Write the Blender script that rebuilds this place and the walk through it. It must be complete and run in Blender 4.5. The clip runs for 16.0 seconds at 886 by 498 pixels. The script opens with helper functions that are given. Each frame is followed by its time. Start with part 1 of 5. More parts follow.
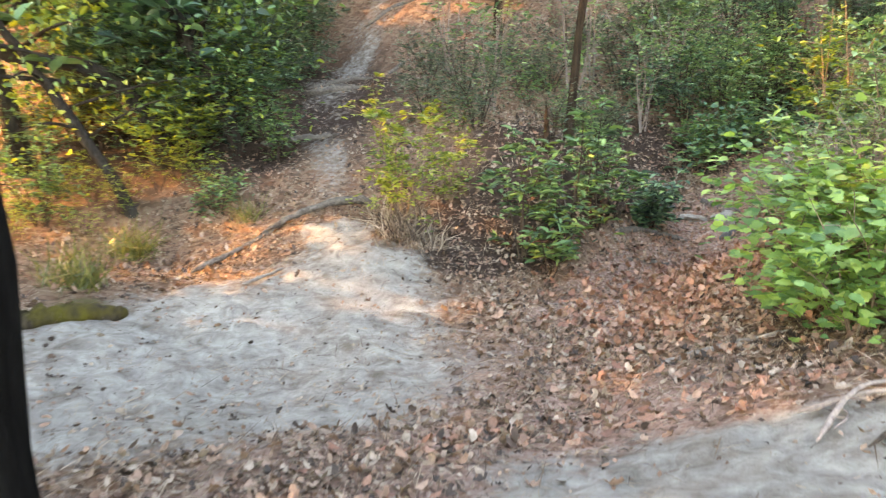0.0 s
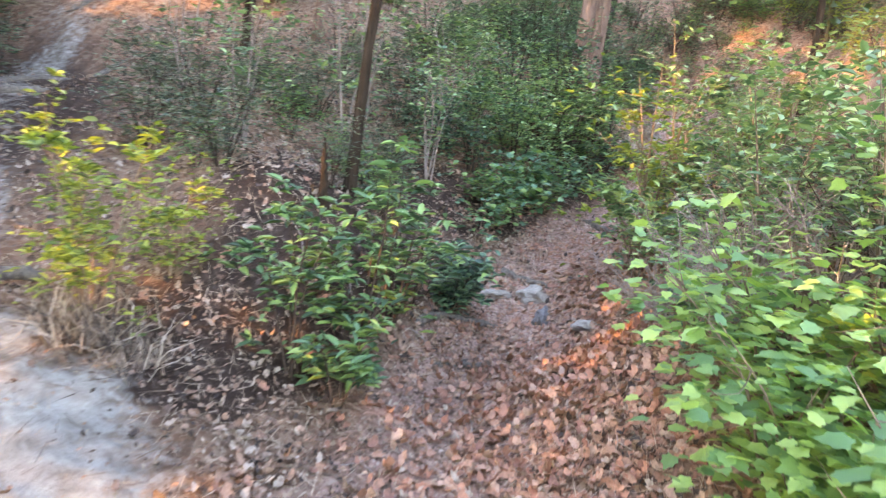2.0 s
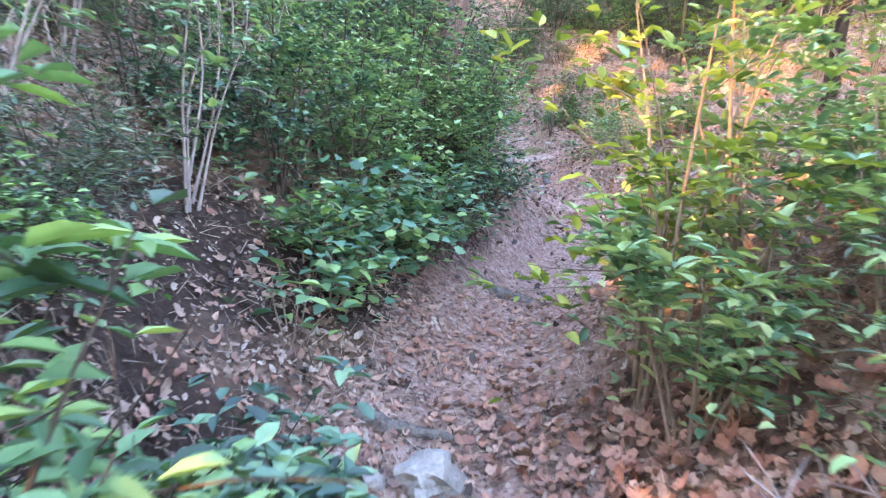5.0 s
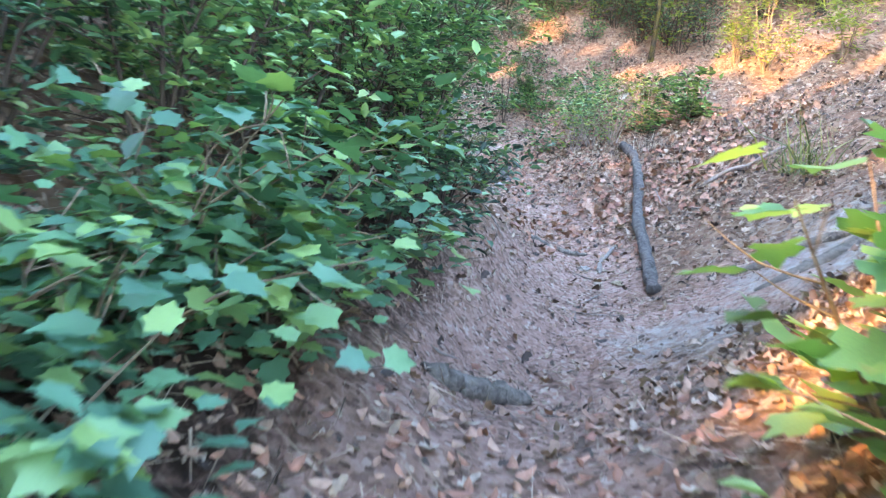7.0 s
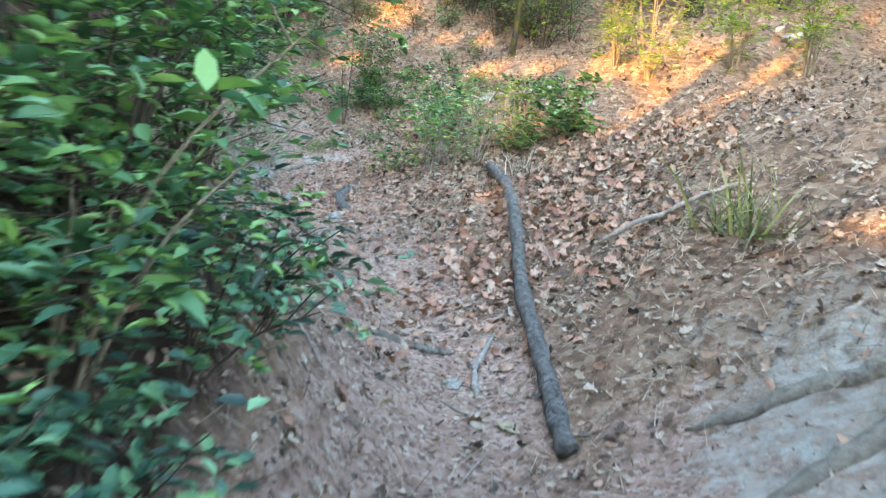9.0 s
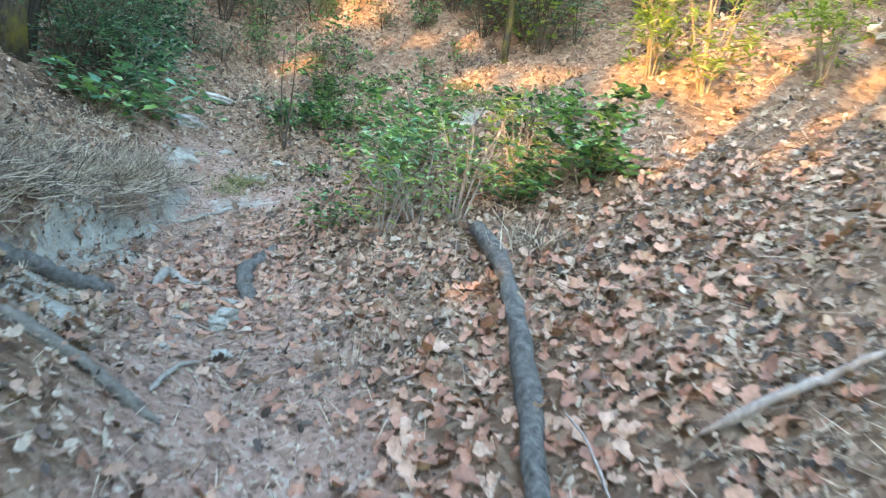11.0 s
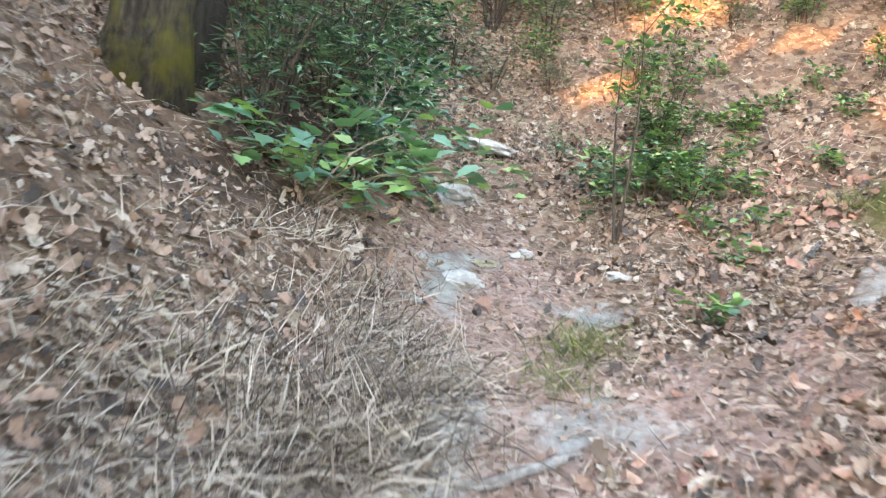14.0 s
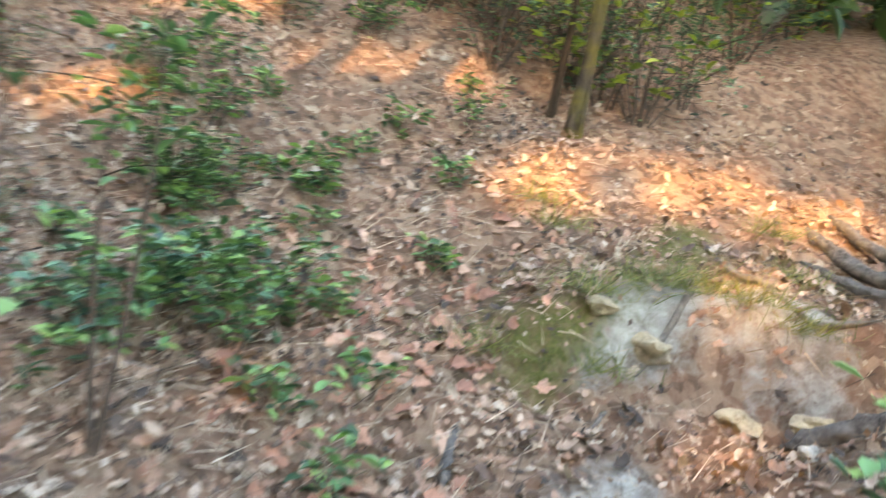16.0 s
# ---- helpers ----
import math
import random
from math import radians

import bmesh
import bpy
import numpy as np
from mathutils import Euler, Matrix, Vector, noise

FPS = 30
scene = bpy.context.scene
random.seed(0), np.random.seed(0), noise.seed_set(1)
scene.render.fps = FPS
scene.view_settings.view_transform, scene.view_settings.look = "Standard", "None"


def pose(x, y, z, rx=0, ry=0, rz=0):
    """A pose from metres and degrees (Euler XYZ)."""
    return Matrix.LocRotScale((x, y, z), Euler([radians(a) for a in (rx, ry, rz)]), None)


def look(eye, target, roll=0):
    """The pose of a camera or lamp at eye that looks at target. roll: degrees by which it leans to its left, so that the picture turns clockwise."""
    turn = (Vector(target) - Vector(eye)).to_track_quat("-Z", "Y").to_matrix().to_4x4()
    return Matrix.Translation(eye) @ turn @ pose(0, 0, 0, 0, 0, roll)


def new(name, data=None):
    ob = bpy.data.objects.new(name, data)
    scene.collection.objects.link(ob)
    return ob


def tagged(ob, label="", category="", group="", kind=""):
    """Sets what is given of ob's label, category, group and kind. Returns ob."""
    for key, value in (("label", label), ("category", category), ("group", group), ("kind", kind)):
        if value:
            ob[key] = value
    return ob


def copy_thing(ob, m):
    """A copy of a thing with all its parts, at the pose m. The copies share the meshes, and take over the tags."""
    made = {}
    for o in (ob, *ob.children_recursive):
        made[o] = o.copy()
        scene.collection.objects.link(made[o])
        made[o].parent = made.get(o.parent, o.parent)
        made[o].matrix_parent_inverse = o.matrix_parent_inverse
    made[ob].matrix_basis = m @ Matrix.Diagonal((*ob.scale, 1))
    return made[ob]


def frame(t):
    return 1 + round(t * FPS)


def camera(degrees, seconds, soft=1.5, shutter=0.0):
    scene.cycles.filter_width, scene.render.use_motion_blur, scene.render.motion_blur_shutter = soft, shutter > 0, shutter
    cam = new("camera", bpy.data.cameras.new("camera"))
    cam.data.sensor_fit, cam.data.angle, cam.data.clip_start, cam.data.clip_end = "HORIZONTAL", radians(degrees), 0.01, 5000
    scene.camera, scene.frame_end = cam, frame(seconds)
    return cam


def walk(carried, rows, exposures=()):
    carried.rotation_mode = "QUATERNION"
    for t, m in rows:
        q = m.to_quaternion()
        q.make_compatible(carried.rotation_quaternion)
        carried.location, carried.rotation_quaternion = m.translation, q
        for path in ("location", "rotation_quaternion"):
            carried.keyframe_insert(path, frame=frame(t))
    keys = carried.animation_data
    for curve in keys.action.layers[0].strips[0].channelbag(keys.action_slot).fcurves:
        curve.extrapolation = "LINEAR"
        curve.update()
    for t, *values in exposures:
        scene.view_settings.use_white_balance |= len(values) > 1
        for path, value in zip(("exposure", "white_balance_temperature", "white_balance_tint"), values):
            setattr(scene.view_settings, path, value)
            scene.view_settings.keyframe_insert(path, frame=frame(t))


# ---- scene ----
cam = camera(62.3, 16.0, soft=1.25, shutter=0.45)
METRES, EYE, TILT, LEAN, TURN = 20.0, 1.35, -12.0, 0.0, 0.0
EXPOSURES = [(0.0, 4.45, 10100, 18), (1.5, 4.58, 8900, 17), (2.5, 4.66, 7300, 34), (3.5, 4.93, 6950, 38), (6.5, 5.0, 6400, 13), (7.5, 4.98, 6700, 12), (8.5, 4.88, 7200, 2), (11.0, 4.75, 7000, -2), (12.0, 5.0, 7700, 3), (13.0, 5.1, 8500, 12), (14.0, 5.16, 8600, 14), (15.4, 5.05, 8300, 10), (16.0, 4.8, 8000, 8)]
ROWS = [
    (0.0, 0.0, 0.0, 0.0, 0.0, 0.0, -0.0),
    (0.5, -0.0067, 0.0249, 0.0079, -4.76, -0.34, -0.85),
    (1.0, -0.0111, 0.0512, 0.0153, -9.66, -0.47, -2.04),
    (1.5, -0.0049, 0.0812, 0.021, -14.77, 0.71, -1.92),
    (2.0, 0.0012, 0.1115, 0.0262, -20.45, 2.06, -1.03),
    (2.5, 0.0106, 0.1425, 0.029, -24.51, 3.07, -0.47),
    (3.0, 0.0183, 0.1746, 0.0333, -27.45, 3.75, -0.11),
    (3.5, 0.0309, 0.2069, 0.0378, -30.49, 4.05, 0.05),
    (4.0, 0.0439, 0.2373, 0.0438, -32.85, 4.21, 0.28),
    (6.5, 0.1325, 0.3768, 0.0659, -39.68, 4.14, -0.41),
    (7.0, 0.1536, 0.4022, 0.0737, -41.56, 3.95, -1.03),
    (7.5, 0.1671, 0.4215, 0.084, -43.86, 3.18, -1.28),
    (8.0, 0.1847, 0.4364, 0.0958, -48.3, 2.01, -0.79),
    (8.5, 0.2044, 0.4511, 0.1039, -52.17, 1.99, -0.05),
    (11.0, 0.3288, 0.5316, 0.1472, -54.41, 3.3, -0.18),
    (11.5, 0.3499, 0.555, 0.1547, -48.43, 4.51, -0.82),
    (12.0, 0.3667, 0.5806, 0.1621, -42.13, 6.17, -0.73),
    (12.5, 0.3872, 0.6061, 0.1717, -38.61, 6.94, -1.41),
    (13.0, 0.3997, 0.6289, 0.182, -36.61, 6.28, -2.1),
    (13.5, 0.4117, 0.658, 0.1907, -36.6, 4.75, -2.55),
    (14.0, 0.4198, 0.6853, 0.2026, -37.88, 4.14, -2.31),
    (14.5, 0.4321, 0.7128, 0.2117, -44.15, 3.83, -2.1),
    (15.0, 0.451, 0.73, 0.2256, -52.47, 3.76, -2.06),
    (15.5, 0.4755, 0.7447, 0.2362, -64.48, 3.29, -2.18),
    (16.0, 0.5059, 0.753, 0.2465, -75.15, 3.36, -1.3),
]
walk(cam, [(t, pose(0, 0, EYE, TILT, LEAN, TURN) @ pose(METRES * x, METRES * y, METRES * z, 90 + pitch, roll, yaw)) for t, x, y, z, yaw, pitch, roll in ROWS], EXPOSURES)

# ---- world and sun ----
SUN_AZ, SUN_EL = radians(276), radians(21)      # azimuth clockwise from +y
SUN_DIR = Vector((math.sin(SUN_AZ) * math.cos(SUN_EL), math.cos(SUN_AZ) * math.cos(SUN_EL), math.sin(SUN_EL)))
world = bpy.data.worlds.new("sky")
scene.world = world
world.use_nodes = True
wn = world.node_tree
sky = wn.nodes.new("ShaderNodeTexSky")
sky.sky_type, sky.sun_disc = "NISHITA", False
sky.sun_elevation, sky.sun_rotation = SUN_EL, SUN_AZ
wn.links.new(sky.outputs[0], wn.nodes["Background"].inputs[0])
wn.nodes["Background"].inputs[1].default_value = 0.15
sun_data = bpy.data.lights.new("sun", "SUN")
sun_data.energy, sun_data.angle, sun_data.color = 1.15, radians(0.7), (1.0, 0.55, 0.16)
sun = new("sun", sun_data)
sun.matrix_world = look(SUN_DIR * 60, (0, 0, 0))

# ---- materials ----
def nodes_of(name):
    m = bpy.data.materials.new(name)
    m.use_nodes = True
    nt = m.node_tree
    return m, nt, nt.nodes["Principled BSDF"], nt.nodes["Material Output"]


def add(nt, kind, **values):
    n = nt.nodes.new(kind)
    for k, v in values.items():
        n.inputs[k].default_value = v
    return n


def ramp(nt, source, stops):
    r = nt.nodes.new("ShaderNodeValToRGB")
    while len(r.color_ramp.elements) < len(stops):
        r.color_ramp.elements.new(0.5)
    for e, (p, c) in zip(r.color_ramp.elements, stops):
        e.position, e.color = p, (*c, 1)
    nt.links.new(source, r.inputs[0])
    return r.outputs[0]


def blend(nt, a, b, factor, mode="MIX"):
    n = nt.nodes.new("ShaderNodeMix")
    n.data_type, n.blend_type = "RGBA", mode
    for value, slot in ((factor, 0), (a, 6), (b, 7)):
        if hasattr(value, "links"):
            nt.links.new(value, n.inputs[slot])
        else:
            n.inputs[slot].default_value = value if slot == 0 else (*value, 1)
    return n.outputs[2]


def place(nt, kind="Object"):
    return nt.nodes.new("ShaderNodeTexCoord").outputs[kind]


def grain(nt, scale, detail=4.0, rough=0.6, vector=None, distort=0.0):
    n = add(nt, "ShaderNodeTexNoise", Scale=scale, Detail=detail, Roughness=rough, Distortion=distort)
    nt.links.new(vector if vector is not None else place(nt), n.inputs["Vector"])
    return n.outputs[0]


def relief(nt, bsdf, height, strength, distance):
    b = add(nt, "ShaderNodeBump", Strength=strength, Distance=distance)
    nt.links.new(height, b.inputs["Height"])
    nt.links.new(b.outputs[0], bsdf.inputs["Normal"])


def chance(nt, single):
    """A number that differs from piece to piece."""
    if single:
        return nt.nodes.new("ShaderNodeObjectInfo").outputs["Random"]
    return nt.nodes.new("ShaderNodeNewGeometry").outputs["Random Per Island"]


def leaf_material(name, colours, single=False, through_light=0.3, rough=0.42, mottle=0.35):
    m, nt, bsdf, out = nodes_of(name)
    n = len(colours)
    c = ramp(nt, chance(nt, single), [((i + 0.5) / n, k) for i, k in enumerate(colours)])
    c = blend(nt, c, (0.5, 0.5, 0.45), ramp(nt, grain(nt, 38, 5, 0.65), [(0.42, (0, 0, 0)), (0.7, (mottle, mottle, mottle))]), "MULTIPLY")
    nt.links.new(c, bsdf.inputs["Base Color"])
    bsdf.inputs["Roughness"].default_value = rough
    bsdf.inputs["Specular IOR Level"].default_value = 0.5
    tr = nt.nodes.new("ShaderNodeBsdfTranslucent")
    nt.links.new(blend(nt, c, (0.95, 1.0, 0.42), 1.0, "MULTIPLY"), tr.inputs[0])
    mix = nt.nodes.new("ShaderNodeMixShader")
    mix.inputs[0].default_value = through_light
    nt.links.new(bsdf.outputs[0], mix.inputs[1])
    nt.links.new(tr.outputs[0], mix.inputs[2])
    nt.links.new(mix.outputs[0], out.inputs["Surface"])
    return m


def bark_material(name, dark, light, moss=None, stretch=6.0, scale=5.0, bump=0.03):
    m, nt, bsdf, out = nodes_of(name)
    mp = nt.nodes.new("ShaderNodeMapping")
    mp.inputs["Scale"].default_value = (stretch, stretch, 1)
    nt.links.new(place(nt), mp.inputs[0])
    fine = grain(nt, scale, 8, 0.7, mp.outputs[0], 0.4)
    wide = grain(nt, 2.2, 3)
    c = ramp(nt, fine, [(0.32, dark), (0.52, [(a + b) / 2 for a, b in zip(dark, light)]), (0.72, light)])
    c = blend(nt, c, [v * 0.55 for v in light], ramp(nt, wide, [(0.4, (0, 0, 0)), (0.7, (0.7, 0.7, 0.7))]))
    if moss:
        c = blend(nt, c, moss, ramp(nt, grain(nt, 4.5, 5), [(0.42, (0, 0, 0)), (0.66, (0.85, 0.85, 0.85))]))
    nt.links.new(c, bsdf.inputs["Base Color"])
    bsdf.inputs["Roughness"].default_value = 0.9
    bsdf.inputs["Specular IOR Level"].default_value = 0.06
    relief(nt, bsdf, fine, 0.9, bump)
    return m


def stone_material(name, dark, light):
    m, nt, bsdf, out = nodes_of(name)
    fine = grain(nt, 22, 8, 0.7)
    c = ramp(nt, fine, [(0.3, dark), (0.7, light)])
    c = blend(nt, c, (0.16, 0.12, 0.09), ramp(nt, grain(nt, 5, 5), [(0.48, (0, 0, 0)), (0.7, (0.8, 0.8, 0.8))]))
    nt.links.new(c, bsdf.inputs["Base Color"])
    bsdf.inputs["Roughness"].default_value = 0.85
    relief(nt, bsdf, fine, 0.7, 0.02)
    return m


def ground_material():
    m, nt, bsdf, out = nodes_of("forest_soil")
    def weight(name):
        a = nt.nodes.new("ShaderNodeAttribute")
        a.attribute_name = name
        return a.outputs["Fac"]
    where = place(nt)
    fine, mid, wide = grain(nt, 60, 8, 0.75, where), grain(nt, 14, 8, 0.7, where, 0.6), grain(nt, 1.6, 5, 0.6, where)
    cells = nt.nodes.new("ShaderNodeTexVoronoi")
    cells.inputs["Scale"].default_value = 17
    nt.links.new(where, cells.inputs["Vector"])
    litter = ramp(nt, mid, [(0.28, (0.07, 0.045, 0.032)), (0.45, (0.16, 0.10, 0.07)), (0.58, (0.25, 0.165, 0.12)), (0.75, (0.36, 0.26, 0.19))])
    tint = nt.nodes.new("ShaderNodeSeparateColor")
    nt.links.new(cells.outputs["Color"], tint.inputs[0])
    litter = blend(nt, litter, ramp(nt, tint.outputs[0], [(0.1, (0.10, 0.07, 0.05)), (0.5, (0.26, 0.15, 0.10)), (0.9, (0.40, 0.30, 0.22))]), 0.45)
    dirt = ramp(nt, mid, [(0.3, (0.21, 0.135, 0.11)), (0.5, (0.39, 0.255, 0.21)), (0.7, (0.52, 0.38, 0.325))])
    crumbs = nt.nodes.new("ShaderNodeTexVoronoi")
    crumbs.inputs["Scale"].default_value = 48
    crumbs.inputs["Randomness"].default_value = 1.0
    nt.links.new(where, crumbs.inputs["Vector"])
    bit = nt.nodes.new("ShaderNodeSeparateColor")
    nt.links.new(crumbs.outputs["Color"], bit.inputs[0])
    dirt = blend(nt, dirt, ramp(nt, bit.outputs[1], [(0.1, (0.10, 0.065, 0.05)), (0.45, (0.30, 0.19, 0.15)), (0.75, (0.42, 0.26, 0.20)), (0.95, (0.52, 0.43, 0.37))]), ramp(nt, bit.outputs[0], [(0.35, (0, 0, 0)), (0.6, (0.75, 0.75, 0.75))]))
    sand = ramp(nt, grain(nt, 7, 9, 0.72, where, 0.5), [(0.3, (0.15, 0.135, 0.115)), (0.44, (0.30, 0.285, 0.26)), (0.6, (0.44, 0.43, 0.40)), (0.78, (0.58, 0.57, 0.53))])
    sand = blend(nt, sand, (0.15, 0.13, 0.12), ramp(nt, fine, [(0.56, (0, 0, 0)), (0.68, (0.75, 0.75, 0.75))]))
    sand = blend(nt, sand, (0.17, 0.13, 0.10), ramp(nt, grain(nt, 3.1, 6, 0.7, where, 0.8), [(0.52, (0, 0, 0)), (0.7, (0.7, 0.7, 0.7))]))
    moss = ramp(nt, fine, [(0.3, (0.05, 0.06, 0.02)), (0.7, (0.17, 0.18, 0.06))])
    def edge(w):
        n = nt.nodes.new("ShaderNodeMath")
        n.operation = "ADD"
        nt.links.new(w, n.inputs[0])
        k = nt.nodes.new("ShaderNodeMath")
        k.operation = "MULTIPLY_ADD"
        nt.links.new(mid, k.inputs[0])
        k.inputs[1].default_value, k.inputs[2].default_value = 1.1, -0.55
        nt.links.new(k.outputs[0], n.inputs[1])
        return ramp(nt, n.outputs[0], [(0.33, (0, 0, 0)), (0.68, (1, 1, 1))])
    # leaf mould brown, which also carries painted shade from under the shrubs
    humus_and_shade = ramp(nt, mid, [(0.3, (0.025, 0.018, 0.015)), (0.55, (0.065, 0.045, 0.036)), (0.75, (0.15, 0.10, 0.08))])
    litter = blend(nt, litter, humus_and_shade, edge(weight("humus_and_shade")))
    c = blend(nt, litter, dirt, edge(weight("dirt")))
    c = blend(nt, c, sand, edge(weight("sand")))
    chalk = ramp(nt, grain(nt, 9, 8, 0.75, where, 0.6), [(0.3, (0.16, 0.15, 0.135)), (0.5, (0.42, 0.405, 0.37)), (0.75, (0.64, 0.625, 0.58))])
    c = blend(nt, c, chalk, edge(weight("chalk")))
    c = blend(nt, c, moss, edge(weight("moss")))
    c = blend(nt, c, (0.55, 0.5, 0.5), ramp(nt, wide, [(0.4, (0, 0, 0)), (0.75, (0.5, 0.5, 0.5))]), "MULTIPLY")
    nt.links.new(c, bsdf.inputs["Base Color"])
    bsdf.inputs["Roughness"].default_value = 0.95
    bsdf.inputs["Specular IOR Level"].default_value = 0.06
    relief(nt, bsdf, blend(nt, mid, fine, 0.35), 1.0, 0.055)
    return m


SOIL = ground_material()
LEAF_MAPLE = leaf_material("maple_leaf", [(0.07, 0.175, 0.115), (0.095, 0.225, 0.145), (0.13, 0.28, 0.15), (0.22, 0.36, 0.12)], True)
LEAF_BRIGHT = leaf_material("bright_maple_leaf", [(0.11, 0.25, 0.10), (0.19, 0.36, 0.13), (0.26, 0.44, 0.14), (0.34, 0.50, 0.15)], True, 0.42)
LEAF_MAPLE_MANY = leaf_material("maple_leaf_joined", [(0.07, 0.175, 0.115), (0.095, 0.225, 0.145), (0.13, 0.28, 0.15), (0.22, 0.36, 0.12)])
LEAF_BRIGHT_MANY = leaf_material("bright_maple_leaf_joined", [(0.11, 0.25, 0.10), (0.19, 0.36, 0.13), (0.26, 0.44, 0.14), (0.34, 0.50, 0.15)], False, 0.42)
LEAF_SMALL = leaf_material("small_leaf", [(0.03, 0.075, 0.04), (0.08, 0.18, 0.09), (0.15, 0.30, 0.125), (0.25, 0.40, 0.13)])
LEAF_PALE = leaf_material("pale_leaf", [(0.07, 0.15, 0.085), (0.15, 0.28, 0.15), (0.23, 0.38, 0.185), (0.33, 0.45, 0.20)], False, 0.36)
LEAF_YELLOW = leaf_material("sunny_leaf", [(0.10, 0.16, 0.04), (0.24, 0.32, 0.065), (0.40, 0.46, 0.10)], False, 0.42)
LEAF_DARK = leaf_material("dark_leaf", [(0.018, 0.05, 0.038), (0.045, 0.115, 0.078), (0.10, 0.22, 0.135), (0.19, 0.34, 0.18)], False, 0.22)
LEAF_NEEDLE = leaf_material("needle_leaf", [(0.03, 0.06, 0.04), (0.08, 0.135, 0.085), (0.18, 0.25, 0.14)], False, 0.2)
LEAF_CANOPY = leaf_material("canopy_leaf", [(0.03, 0.07, 0.02), (0.05, 0.11, 0.03), (0.09, 0.15, 0.04)], False, 0.25)
LEAF_DEAD = leaf_material("dead_leaf", [(0.045, 0.03, 0.024), (0.13, 0.08, 0.06), (0.27, 0.155, 0.11), (0.33, 0.20, 0.145), (0.34, 0.24, 0.185), (0.42, 0.335, 0.275)], False, 0.12, 0.7, 0.95)
LEAF_RED = leaf_material("red_dead_leaf", [(0.25, 0.115, 0.08), (0.36, 0.175, 0.12), (0.41, 0.215, 0.15), (0.44, 0.28, 0.21)], False, 0.12, 0.7, 0.95)
LEAF_DEAD_ONE = leaf_material("dead_leaf_single", [(0.12, 0.075, 0.05), (0.26, 0.13, 0.09), (0.33, 0.17, 0.115), (0.33, 0.22, 0.16), (0.40, 0.31, 0.25)], True, 0.12, 0.7, 0.95)
STRAW = leaf_material("pine_straw", [(0.06, 0.04, 0.028), (0.25, 0.17, 0.12), (0.48, 0.375, 0.29)], False, 0.1, 0.7)
DRY_GRASS = leaf_material("dry_grass", [(0.06, 0.042, 0.034), (0.25, 0.185, 0.15), (0.50, 0.41, 0.345)], False, 0.2, 0.6)
GREEN_GRASS = leaf_material("green_grass", [(0.075, 0.095, 0.03), (0.13, 0.15, 0.045), (0.22, 0.22, 0.07)], False, 0.3)
BARK_DARK = bark_material("dark_bark", (0.018, 0.016, 0.014), (0.07, 0.06, 0.05))
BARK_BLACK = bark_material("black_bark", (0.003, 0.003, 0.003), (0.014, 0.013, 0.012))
BARK_PINE = bark_material("pine_bark", (0.07, 0.045, 0.035), (0.34, 0.23, 0.18), None, 4.0, 4.0, 0.05)
BARK_MOSS = bark_material("mossy_bark", (0.012, 0.01, 0.008), (0.13, 0.105, 0.08), (0.16, 0.14, 0.025), 5.0, 6.0, 0.09)
BARK_LOG = bark_material("log_bark", (0.024, 0.023, 0.023), (0.23, 0.215, 0.205), None, 1.0, 26.0, 0.035)
BARK_SAPLING = bark_material("sapling_bark", (0.01, 0.008, 0.007), (0.085, 0.06, 0.043), None, 7.0, 4.5, 0.05)
WOOD_GREY = bark_material("weathered_wood", (0.12, 0.10, 0.09), (0.42, 0.38, 0.34), None, 1.0, 30.0, 0.015)
WOOD_ROOT = bark_material("root_wood", (0.05, 0.042, 0.036), (0.28, 0.25, 0.22), None, 1.0, 28.0, 0.025)
STEM = bark_material("shrub_stem", (0.10, 0.07, 0.05), (0.34, 0.27, 0.20), None, 4.0, 12.0, 0.004)
STEM_DARK = bark_material("dark_stem", (0.025, 0.02, 0.018), (0.12, 0.09, 0.07), None, 4.0, 12.0, 0.004)
TWIG_DEAD = bark_material("dead_twig", (0.14, 0.11, 0.10), (0.42, 0.35, 0.31), None, 4.0, 10.0, 0.004)
STONE_PALE = stone_material("pale_stone", (0.22, 0.21, 0.19), (0.52, 0.50, 0.47))
STONE_GREY = stone_material("grey_stone", (0.15, 0.14, 0.125), (0.40, 0.38, 0.34))
STONE_OCHRE = stone_material("ochre_sandstone", (0.16, 0.13, 0.08), (0.42, 0.35, 0.24))
STONE_DARK = stone_material("dark_stone", (0.06, 0.06, 0.065), (0.22, 0.22, 0.23))

# ---- mesh tools ----
rng = np.random.default_rng(7)


def mesh(name, verts, faces, material, smooth=True):
    """A mesh from an array of places and an array of triangles or quads."""
    verts, faces = np.asarray(verts, np.float32), np.asarray(faces, np.int32)
    me = bpy.data.meshes.new(name)
    me.vertices.add(len(verts))
    me.vertices.foreach_set("co", verts.ravel())
    k = faces.shape[1]
    me.loops.add(faces.size)
    me.loops.foreach_set("vertex_index", faces.ravel())
    me.polygons.add(len(faces))
    me.polygons.foreach_set("loop_start", np.arange(0, faces.size, k, dtype=np.int32))
    me.polygons.foreach_set("use_smooth", np.full(len(faces), smooth))
    me.materials.append(material)
    me.update(calc_edges=True)
    return me


def part(name, data, parent, label=""):
    ob = new(name, data)
    ob.parent = parent
    return tagged(ob, label)


def joined(pieces):
    verts, faces, n = [], [], 0
    for v, f in pieces:
        verts.append(v)
        faces.append(f + n)
        n += len(v)
    return np.concatenate(verts), np.concatenate(faces)


